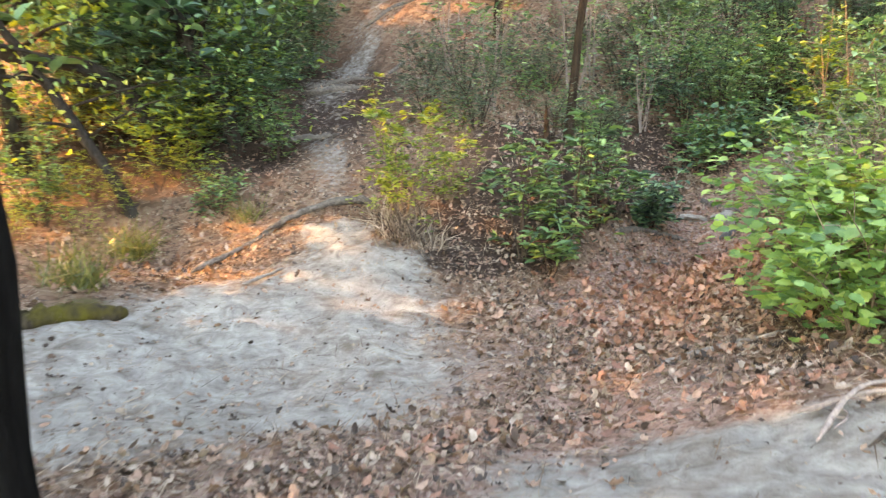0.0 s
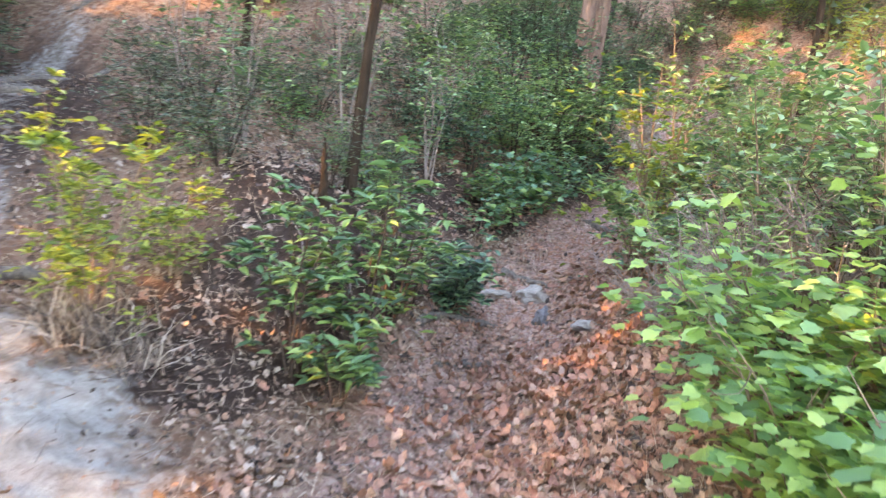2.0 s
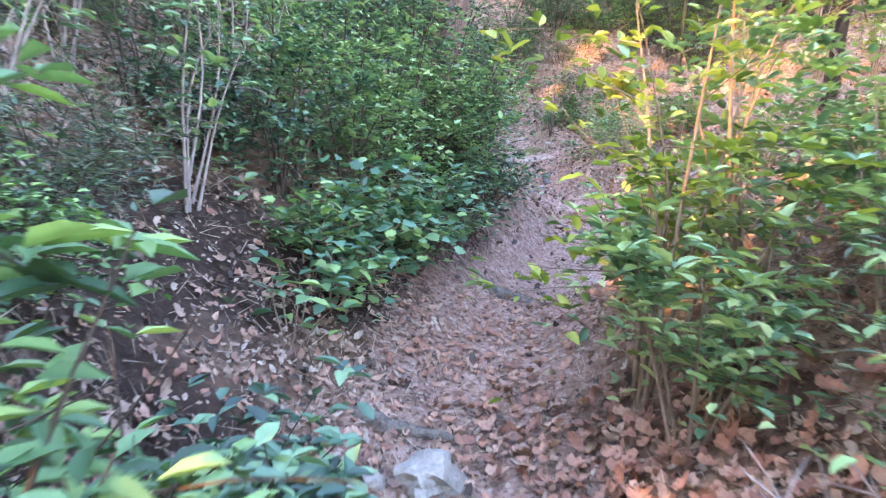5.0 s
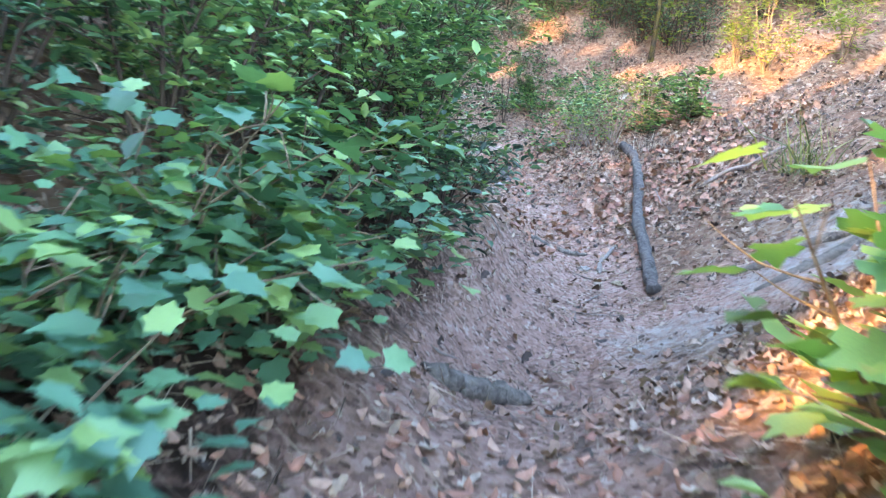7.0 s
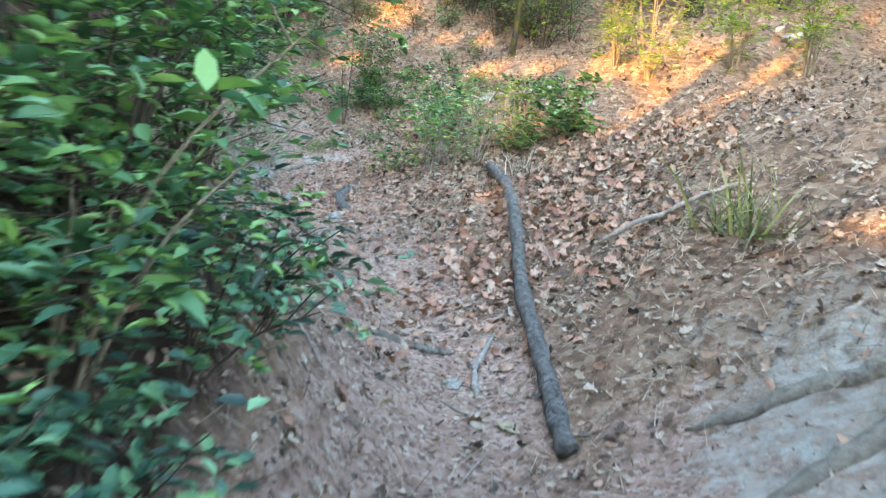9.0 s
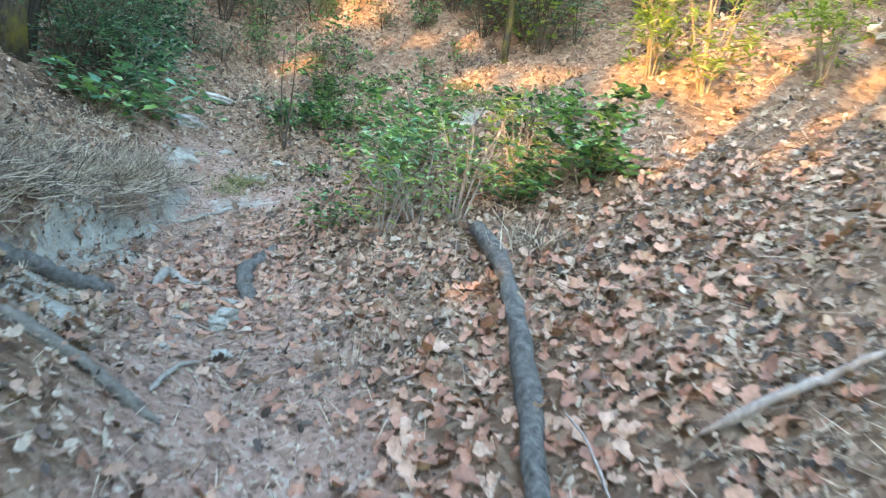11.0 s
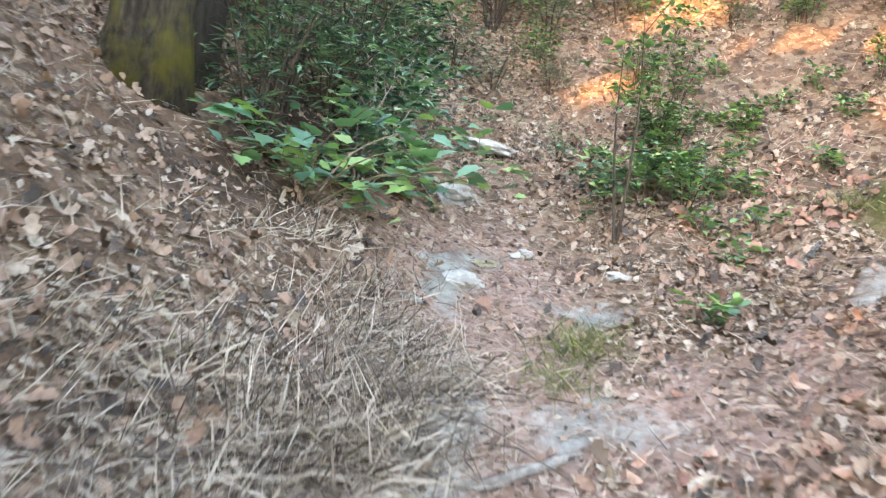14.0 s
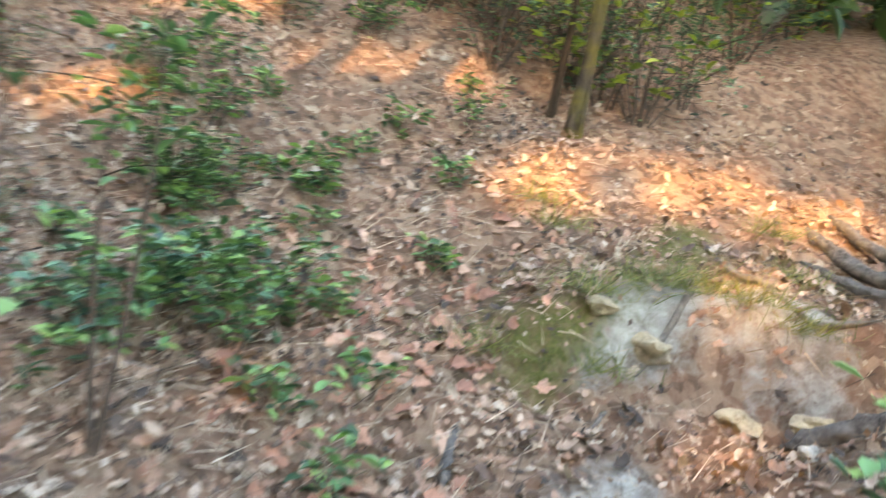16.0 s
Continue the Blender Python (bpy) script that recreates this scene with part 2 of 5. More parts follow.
def value_noise(x, y, seed=0):
    x, y = np.asarray(x, float), np.asarray(y, float)
    xi, yi = np.floor(x), np.floor(y)
    fx, fy = x - xi, y - yi
    fx, fy = fx * fx * (3 - 2 * fx), fy * fy * (3 - 2 * fy)
    def h(a, b):
        q = np.sin(a * 127.1 + b * 311.7 + seed * 74.7) * 43758.5453
        return q - np.floor(q)
    return (h(xi, yi) * (1 - fx) + h(xi + 1, yi) * fx) * (1 - fy) + (h(xi, yi + 1) * (1 - fx) + h(xi + 1, yi + 1) * fx) * fy


def tube(points, radii, sides=8, knobs=0.0, seed=0, cap=True):
    """A tapered limb along points, as places and quads."""
    p = np.asarray(points, float)
    r = np.asarray(radii, float)
    n = len(p)
    tang = np.gradient(p, axis=0)
    tang /= np.linalg.norm(tang, axis=1)[:, None] + 1e-9
    ref = np.array([0.0, 0.0, 1.0]) if abs(tang[0][2]) < 0.8 else np.array([1.0, 0.0, 0.0])
    a = np.cross(tang, ref)
    a /= np.linalg.norm(a, axis=1)[:, None] + 1e-9
    b = np.cross(tang, a)
    ang = np.arange(sides) / sides * 2 * np.pi
    rad = r[:, None] * np.ones((n, sides))
    if knobs:
        rad = rad * (1 + knobs * (2 * value_noise(np.arange(n)[:, None] * 0.9 + seed * 3.1, np.cos(ang)[None] * 1.4 + 2 * np.sin(ang)[None], seed) - 1))
    v = p[:, None] + rad[..., None] * (np.cos(ang)[None, :, None] * a[:, None] + np.sin(ang)[None, :, None] * b[:, None])
    v = v.reshape(-1, 3)
    i, j = np.meshgrid(np.arange(n - 1), np.arange(sides), indexing="ij")
    q = np.stack([i * sides + j, i * sides + (j + 1) % sides, (i + 1) * sides + (j + 1) % sides, (i + 1) * sides + j], -1).reshape(-1, 4)
    if cap:
        base, tip = len(v), len(v) + 1
        v = np.vstack([v, p[:1] - tang[:1] * r[0] * 0.15, p[-1:] + tang[-1:] * r[-1] * 0.15])
        k = np.arange(sides)
        t1 = np.stack([np.full(sides, base), (k + 1) % sides, k], -1)
        o = (n - 1) * sides
        t2 = np.stack([np.full(sides, tip), o + k, o + (k + 1) % sides], -1)
        tri = np.vstack([q[:, [0, 1, 2]], q[:, [0, 2, 3]], t1, t2])
    else:
        tri = np.vstack([q[:, [0, 1, 2]], q[:, [0, 2, 3]]])
    return v, tri


def bend(points, n=12):
    """A smooth line through a few points."""
    p = np.asarray(points, float)
    s = np.linspace(0, len(p) - 1, n)
    i = np.clip(s.astype(int), 0, len(p) - 2)
    f = (s - i)[:, None]
    m = np.gradient(p, axis=0)
    f2, f3 = f * f, f * f * f
    return (2 * f3 - 3 * f2 + 1) * p[i] + (f3 - 2 * f2 + f) * m[i] + (-2 * f3 + 3 * f2) * p[i + 1] + (f3 - f2) * m[i + 1]


def turns(normal, heading):
    """Frames whose z follows normal and whose y follows heading, for many at once."""
    z = normal / (np.linalg.norm(normal, axis=1)[:, None] + 1e-9)
    y = heading - (heading * z).sum(1)[:, None] * z
    y /= np.linalg.norm(y, axis=1)[:, None] + 1e-9
    x = np.cross(y, z)
    return np.stack([x, y, z], -1)


def spread(shape, places, frames, sizes):
    """Copies of a small shape laid out at many places, as one set of places and triangles."""
    v, f = shape
    out = np.einsum("nij,vj->nvi", frames, v) * np.asarray(sizes)[:, None, None] + places[:, None]
    tri = f[None] + (np.arange(len(places)) * len(v))[:, None, None]
    return out.reshape(-1, 3), tri.reshape(-1, 3)


def outline_leaf(outline, fold=0.12, droop=0.15, curl=0.0):
    """A leaf of unit length from its half outline (across, along): two blades folded along a midrib."""
    half = np.asarray(outline, float)
    rib = np.array([[0.0, y] for _, y in half])
    def lift(p):
        return np.column_stack([p[:, 0], p[:, 1], np.abs(p[:, 0]) * fold - droop * p[:, 1] ** 2 + curl * np.abs(p[:, 0]) ** 2 * 4 + curl * (p[:, 1] - 0.5) ** 2])
    mirror = half * np.array([-1, 1])
    v = np.vstack([lift(rib), lift(half), lift(mirror)])
    n = len(half)
    tri = []
    for i in range(n - 1):
        tri += [(i, n + i, n + i + 1), (i, n + i + 1, i + 1), (i, 2 * n + i + 1, 2 * n + i), (i, i + 1, 2 * n + i + 1)]
    return v, np.array(tri)


def fan_leaf(outline, heart=0.4, fold=0.12, droop=0.15, curl=0.0):
    """A lobed leaf of unit length: a fan from its heart to its outline."""
    half = np.asarray(outline, float)
    ring = np.vstack([half, (half[::-1] * np.array([-1, 1]))[1:-1] if half[0][0] == 0 else (half[::-1] * np.array([-1, 1]))[1:]])
    p = np.vstack([[0.0, heart], ring])
    z = np.abs(p[:, 0]) * fold - droop * p[:, 1] ** 2 + curl * (p[:, 0] ** 2 * 4 + (p[:, 1] - 0.5) ** 2)
    n = len(ring)
    return np.column_stack([p, z]), np.array([(0, 1 + k, 1 + (k + 1) % n) for k in range(n)])


def blade_leaf(width, fold=0.15, droop=0.2):
    """A plain oval leaf of unit length, folded along its rib."""
    v = np.array([[0, 0, 0], [width, 0.3, width * fold], [width * 0.8, 0.68, width * fold - droop * 0.4], [0, 1, -droop], [-width * 0.8, 0.68, width * fold - droop * 0.4], [-width, 0.3, width * fold]])
    return v, np.array([[0, 1, 2], [0, 2, 3], [0, 3, 4], [0, 4, 5]])


OVATE = blade_leaf(0.23, 0.5, 0.12)
LANCE = blade_leaf(0.17, 0.5, 0.18)
NARROW = (np.array([[0, 0, 0], [0.1, 0.45, 0.03], [0, 1, -0.1], [-0.1, 0.45, 0.03]]), np.array([[0, 1, 2], [0, 2, 3]]))
CHIP = (np.array([[0, 0, 0], [0.26, 0.5, 0.1], [0.02, 1, 0.05], [-0.3, 0.45, 0.08]]), np.array([[0, 1, 2], [0, 2, 3]]))
MAPLE = fan_leaf([(0.0, 0.06), (0.28, 0.0), (0.32, 0.2), (0.47, 0.38), (0.34, 0.5), (0.33, 0.72), (0.17, 0.74), (0.0, 1.0)], 0.3, 0.12, 0.3)
FIG = fan_leaf([(0.0, 0.05), (0.32, 0.04), (0.42, 0.3), (0.26, 0.42), (0.42, 0.62), (0.26, 0.8), (0.15, 0.74), (0.0, 1.0)], 0.35, 0.14, 0.22)
OAK_DRY = fan_leaf([(0.0, 0.0), (0.18, 0.2), (0.13, 0.34), (0.29, 0.52), (0.18, 0.66), (0.21, 0.84), (0.0, 1.0)], 0.45, 0.28, -0.05, 0.3)
BEECH_DRY = blade_leaf(0.25, -0.5, 0.15)
def curled(shape, up, twist):
    """The same leaf, dried into a cup and twisted."""
    v = shape[0].copy()
    v[:, 2] += up * ((v[:, 1] - 0.45) ** 2 + 1.3 * v[:, 0] ** 2) + twist * v[:, 0] * (v[:, 1] - 0.4) * 2
    return v, shape[1]


DRIED = [curled(OAK_DRY, 0.7, 0.6), curled(OAK_DRY, 1.2, -0.8), curled(OAK_DRY, -0.9, 0.9)]
SPRAY = blade_leaf(0.3, 0.4, 0.2)
BLADE = (np.array([[-0.012, 0, 0], [0.012, 0, 0], [-0.009, 0.45, 0.03], [0.009, 0.45, 0.03], [0, 1.0, -0.08]]), np.array([[0, 1, 3], [0, 3, 2], [2, 3, 4]]))
STRAND = (np.array([[-0.016, 0, 0], [0.016, 0, 0], [0.0, 1.0, 0.02]]), np.array([[0, 1, 2]]))

# ---- the ground ----
TRAIL = [
    (1, -40, 0.1, -0.05, 0.39),
    (0, -8, 0.1, -0.05, 0.44),
    (-0.1, 0, 0, -0.05, 0.36),
    (0.1, 2.3, -0.12, -0.07, 0.31),
    (0.7, 4.6, -0.36, 0.05, 0.45),
    (2.3, 7, -0.32, 0.40, 0.67),
    (3.3, 8.3, -0.12, 0.50, 0.71),
    (4.6, 9.5, 0.2, 0.66, 0.65),
    (6.2, 10.7, 0.47, 0.77, 0.67),
    (7.6, 11.8, 0.78, 0.67, 0.78),
    (8.9, 13.8, 1.18, 0.53, 0.60),
    (9.7, 15.4, 1.45, 0.57, 0.79),
    (10.7, 16.9, 2, 0.58, 0.34),
    (12, 18.55, 2.72, 0.44, 0.44),
    (13.2, 20.5, 3.6, 0.32, 0.47),
    (16, 27, 4.8, 0.42, 0.42),
    (22, 50, 7, 0.41, 0.36),
]
MOUNDS = [
    (12.50, 16.50, 1.0, -0.34),
    (-2.00, 13.25, 1.5, -0.60),
    (-8.00, 24.00, 4.0, 1.49),
    (1.00, 8.00, 0.7, 0.74),
    (5.50, 12.00, 0.7, 0.61),
    (8.50, 15.00, 0.7, -0.24),
    (8.00, 10.50, 1.0, -0.17),
    (6.00, 8.00, 1.0, 0.68),
    (20.00, 10.00, 4.0, 0.65),
    (-1.75, 19.75, 2.5, -0.58),
    (3.00, 5.50, 0.7, 0.28),
    (18.00, 25.50, 1.0, 0.55),
    (6.00, 10.00, 0.7, -0.16),
    (6.50, 16.50, 1.0, 0.38),
    (1.00, 10.00, 1.0, 0.36),
    (12.00, 4.00, 4.0, -0.32),
    (2.50, 7.50, 0.7, -0.14),
    (-2.50, 7.00, 0.7, -0.21),
    (22.00, 0.00, 4.0, 0.46),
    (-5.50, 13.50, 2.5, -0.37),
    (-1.00, 6.50, 0.7, 0.18),
    (4.00, 10.00, 0.7, 0.20),
    (-1.00, 4.00, 0.7, -0.14),
    (-8.00, 24.75, 2.5, 0.77),
    (-0.95, 14.30, 0.7, 0.32),
    (-1.95, 9.35, 0.5, -0.25),
]
# eroded edges: the ground drops along each line, and is higher on its left (x, y to x, y, height)
LEDGES = [(7.7, 14.85, 9.0, 15.55, 0.27), (9.0, 15.55, 9.95, 16.05, 0.27), (13.02, 16.2, 13.22, 15.45, 0.3), (13.22, 15.45, 13.1, 14.75, 0.34)]

# bare pale patches: x, y, half width, half length, turn in degrees
SAND = [(-1.3, 4.3, 1.5, 1.5, 0), (-3.2, 3.6, 1.8, 1.1, 20), (-0.65, 5.6, 0.75, 0.8, 0), (-0.9, 6.6, 0.3, 0.5, 20), (-1.4, 8.6, 0.4, 1.3, 5, 0.5), (-1.75, 11.2, 0.5, 1.6, 8, 0.45),
        (-1.5, 13.6, 0.5, 1.4, -15, 0.52), (-1.3, 15.6, 0.5, 1.2, -10, 0.5), (1.15, 2.25, 0.95, 0.6, 0), (10.55, 16.75, 0.3, 0.16, 0, 0.75), (11.25, 16.6, 0.3, 0.15, 20, 0.75),
        (7.4, 9.75, 1.2, 0.6, 40, 0.56), (6.5, 10.1, 0.7, 0.4, 30, 0.5), (10.4, 15.7, 0.35, 0.22, 30, 0.58), (12.2, 15.75, 0.5, 0.3, 0, 0.7), (13.2, 15.5, 0.16, 0.5, 5, 0.8), (13.05, 15.0, 0.3, 0.25, 0, 0.7), (10.9, 17.05, 0.5, 0.2, 30, 0.62), (9.9, 16.0, 0.4, 0.12, 35, 0.75), (11.2, 17.9, 0.2, 0.12, 0)]
MOSS = [(13.45, 15.75, 0.35, 0.3), (13.2, 16.1, 0.35, 0.3), (13.75, 15.75, 0.3, 0.25), (10.9, 16.3, 0.3, 0.14, 0, 0.6), (10.45, 16.1, 0.22, 0.2, 0, 0.6), (13.75, 15.2, 0.3, 0.25), (-2.6, 5.2, 0.35, 0.2)]
# white washed-out clay in the gully
CHALK = [(8.1, 14.35, 0.22, 0.6, -35), (8.45, 14.8, 0.3, 0.25, 0), (8.35, 15.12, 0.5, 0.13, 28, 0.9), (8.95, 15.45, 0.4, 0.14, 30, 0.95), (9.35, 15.68, 0.3, 0.12, 30, 0.95), (10.65, 17.0, 0.16, 0.1, 0), (12.45, 15.8, 0.2, 0.1, 0, 0.8), (7.6, 9.7, 0.4, 0.12, -40, 0.5)]
# dark leaf mould, and deep shade under the shrubs painted into the ground
HUMUS_AND_SHADE = [(-1.6, 11.5, 1.2, 3.5, 5, 0.8), (-3.6, 10.0, 1.5, 2.0, 0, 0.9), (1.4, 8.3, 1.3, 0.9, 20), (2.4, 9.7, 1.2, 0.6, 35), (0.7, 7.0, 1.1, 0.7, 20), (1.6, 7.9, 0.8, 0.5, 40), (3.4, 9.7, 1.0, 0.45, 30), (4.8, 10.8, 1.3, 0.6, 40), (5.7, 11.5, 0.8, 0.4, 40), (0.3, 6.2, 0.5, 0.25, 0), (9.6, 17.3, 0.7, 0.35, 40, 0.6), (-2.4, 9.5, 0.8, 1.5, 0), (10.5, 18.4, 1.0, 0.5, 40)]
TR = np.array(TRAIL)


def trail_near(x, y):
    """How far along the trail, how far off it (right is positive)."""
    best, s, d = np.full(x.shape, 1e18), np.zeros(x.shape), np.zeros(x.shape)
    for i in range(len(TR) - 1):
        a, u = TR[i, :2], TR[i + 1, :2] - TR[i, :2]
        f = np.clip(((x - a[0]) * u[0] + (y - a[1]) * u[1]) / (u @ u), 0, 1)
        q = (x - a[0] - f * u[0]) ** 2 + (y - a[1] - f * u[1]) ** 2
        side = np.sign((x - a[0]) * u[1] - (y - a[1]) * u[0])
        m = q < best
        best, s, d = np.where(m, q, best), np.where(m, i + f, s), np.where(m, side * np.sqrt(q), d)
    return s, d


def ground(x, y):
    x, y = np.atleast_1d(np.asarray(x, float)), np.atleast_1d(np.asarray(y, float))
    s, d = trail_near(x, y)
    i = np.clip(s.astype(int), 0, len(TR) - 2)
    f = (s - i)[..., None]
    row = TR[i] * (1 - f) + TR[i + 1] * f
    z = row[..., 2] + 6 * np.tanh((np.sqrt(d * d + 0.25) - 0.5) / 6) * np.where(d >= 0, row[..., 4], row[..., 3])
    for cx, cy, r, a in MOUNDS:
        z = z + a * np.exp(-((x - cx) ** 2 + (y - cy) ** 2) / (2 * r * r))
    wob = 0.14 * (value_noise(x * 3.1, y * 3.1, 31) - 0.5) + 0.08 * (value_noise(x * 8.3, y * 8.3, 32) - 0.5)
    for ax, ay, bx, by, h in LEDGES:
        n = math.hypot(bx - ax, by - ay)
        ux, uy = (bx - ax) / n, (by - ay) / n
        along, off = (x - ax) * ux + (y - ay) * uy, (y - ay) * ux - (x - ax) * uy + wob
        step = np.clip(off / 0.13 + 0.5, 0, 1)
        z = z + h * (step * step * (3 - 2 * step) - 0.42) * np.exp(-(off / 0.45) ** 2) * np.clip(along / 0.25 + 0.5, 0, 1) * np.clip((n - along) / 0.25 + 0.5, 0, 1)
    out = np.hypot(x - 7, y - 11)
    z = z + 0.42 * np.maximum(0, out - 9.5) * np.clip(0.55 + 0.5 * (0.55 * (x - 7) + 0.83 * (y - 11)) / (out + 0.1), 0, 1) * np.clip(60 / (out + 20), 0, 1)
    near = np.exp(-((x - 6) ** 2 + (y - 10) ** 2) / 900)
    z = z + near * (0.07 * (value_noise(x * 1.7, y * 1.7, 1) - 0.5) + 0.05 * (value_noise(x * 4.5, y * 4.5, 2) - 0.5) + 0.04 * (value_noise(x * 9, y * 9, 3) - 0.5))
    return z


def gz(x, y):
    return float(ground(x, y)[0])


def patch(x, y, rows):
    w = np.zeros(np.shape(x))
    x = x + 0.5 * (value_noise(x * 1.3, y * 1.3, 21) - 0.5) + 0.22 * (value_noise(x * 4.1, y * 4.1, 22) - 0.5)
    y = y + 0.5 * (value_noise(x * 1.3, y * 1.3, 23) - 0.5) + 0.22 * (value_noise(x * 4.1, y * 4.1, 24) - 0.5)
    for row in rows:
        cx, cy, rx, ry = row[:4]
        a = radians(row[4]) if len(row) > 4 else 0
        u, v = (x - cx) * math.cos(a) + (y - cy) * math.sin(a), -(x - cx) * math.sin(a) + (y - cy) * math.cos(a)
        w = np.maximum(w, np.clip(1.5 - np.sqrt((u / rx) ** 2 + (v / ry) ** 2), 0, 1) * (row[5] if len(row) > 5 else 1))
    return w


# the trodden way that leaves the gully, and the worn bank by the log
WORN = [(10.7, 15.6, 0.9, 0.35, 10, 0.9), (11.8, 15.6, 0.7, 0.4, 0, 0.8), (7.1, 10.1, 0.8, 0.5, 40, 0.8)]


def bare(x, y):
    s, d = trail_near(x, y)
    w = np.clip(1.25 - np.abs(d) / 0.75, 0, 1) * np.clip((s - 3.5) * 1.2, 0, 1) * np.clip(13 - s, 0, 1)
    return np.maximum(np.maximum(w, patch(x, y, WORN)), 0.75 * np.clip(1.4 - np.abs(d) / 1.6, 0, 1) * np.clip(4.6 - s, 0, 1))


def axis_steps(lo, hi, step, far):
    core = np.arange(lo, hi, step)
    grow = step * np.cumsum(1.17 ** np.arange(1, 60))
    grow = grow[grow < far]
    return np.concatenate([lo - grow[::-1], core, core[-1] + grow])


gx, gy = axis_steps(-4.5, 16.5, 0.075, 400), axis_steps(-1.0, 21.0, 0.075, 400)
X, Y = np.meshgrid(gx, gy)
Z = ground(X.ravel(), Y.ravel()).reshape(X.shape)
i, j = np.meshgrid(np.arange(len(gy) - 1), np.arange(len(gx) - 1), indexing="ij")
k = i * len(gx) + j
floor_mesh = mesh("ground", np.column_stack([X.ravel(), Y.ravel(), Z.ravel()]), np.stack([k, k + 1, k + len(gx) + 1, k + len(gx)], -1).reshape(-1, 4), SOIL)
for name, w in (("sand", patch(X.ravel(), Y.ravel(), SAND)), ("dirt", bare(X.ravel(), Y.ravel())), ("chalk", patch(X.ravel(), Y.ravel(), CHALK)), ("humus_and_shade", 0.95 * patch(X.ravel(), Y.ravel(), HUMUS_AND_SHADE)), ("moss", 0.62 * patch(X.ravel(), Y.ravel(), MOSS))):
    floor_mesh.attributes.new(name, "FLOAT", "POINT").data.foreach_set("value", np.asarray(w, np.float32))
floor = tagged(new("ground", floor_mesh), "leaf-strewn forest ground with pale sandy patches", "ground", "", "structure")

# ---- plants ----
def unit(v):
    return v / (np.linalg.norm(v) + 1e-9)


def stems_of(n, height, width, r, lean=(0, 0), twigs=4, wild=0.12):
    """Main stems with their twigs: for each stem its pieces, and the twig ends with their headings."""
    stems, ends, heads = [], [], []
    for a in range(n):
        az = 2 * np.pi * (a + r.uniform(-0.4, 0.4)) / n
        out = np.array([math.cos(az), math.sin(az), 0]) * width * r.uniform(0.45, 1.0)
        top = out + np.array([lean[0], lean[1], height * r.uniform(0.45, 1.12)])
        base = unit(out) * r.uniform(0.01, 0.06) * min(1, width * 2)
        mid = base * 0.5 + (base + top) * 0.5 * np.array([0.75, 0.75, 1.1]) + r.normal(0, wild * height * 0.3, 3) * np.array([1, 1, 0.3])
        line = bend([base - np.array([0, 0, 0.06]), mid, top], 9)
        rad = np.linspace(0.004 + 0.006 * height, 0.0018, 9)
        pieces = [tube(line, rad, 5, cap=False)]
        for b in range(twigs):
            s = r.uniform(0.22, 0.97)
            root = line[int(s * 8)]
            head = unit(unit(out + 1e-6) * r.uniform(0.2, 1) + r.normal(0, 0.6, 3) + np.array([0, 0, 0.45]))
            size = height * r.uniform(0.14, 0.42)
            tw = bend([root, root + head * size * 0.55 + r.normal(0, 0.02, 3), root + head * size + np.array([0, 0, -0.06 * size])], 5)
            pieces.append(tube(tw, np.linspace(0.0035, 0.0012, 5), 3, cap=False))
            for q in (0.4, 0.7, 1.0):
                ends.append(tw[int(q * 4)])
                heads.append(head)
        for q in (0.75, 0.9, 1.0):
            ends.append(line[int(q * 8)])
            heads.append(unit(top - mid))
        stems.append(joined(pieces))
    return stems, np.array(ends), np.array(heads)


def leaf_layout(ends, heads, count, size, r, scatter=0.07, up=1.0):
    share = r.gamma(0.7, 1.0, len(ends)) + 0.05
    pick = r.choice(len(ends), count, p=share / share.sum())
    far_off = r.normal(0, scatter, (len(ends), 4, 3)) * np.array([1, 1, 0.7])
    p = ends[pick] + far_off[pick, r.integers(0, 4, count)] + r.normal(0, 0.008, (count, 3))
    az = r.uniform(0, 2 * np.pi, count)
    ray = np.column_stack([np.cos(az), np.sin(az), r.normal(0.15, 0.3, count)])
    heading = ray + heads[pick] * 0.3
    normal = np.array([0, 0, up]) - 0.25 * ray * np.array([1, 1, 0]) + r.normal(0, 0.28, (count, 3))
    return p, turns(normal, heading), size * r.uniform(0.6, 1.2, count)


def shrub(x, y, height, width, label, leaf=OVATE, material=None, stem=None, count=500, size=0.05, stems=5, lean=(0, 0), twigs=5, seed=0, name="shrub", category="shrub", scatter=0.06, group=""):
    """A shrub with one mesh a stem and its foliage as one."""
    r = np.random.default_rng(seed + int(abs(x) * 97) + int(abs(y) * 31))
    thing = tagged(new(name), label, category, group)
    thing.location = (x, y, gz(x, y))
    st, ends, heads = stems_of(stems, height, width, r, lean, twigs)
    for v, f in st:
        part("stem", mesh("stem", v, f, stem or STEM), thing)
    if count:
        p, fr, sz = leaf_layout(ends, heads, int(count * 2.4), size * 1.15, r, scatter * 1.1)
        v, f = spread(leaf, p, fr, sz)
        ob = part("foliage", mesh("foliage", v, f, material or LEAF_SMALL), thing)
        ob["kind"] = "stuff"
    return thing


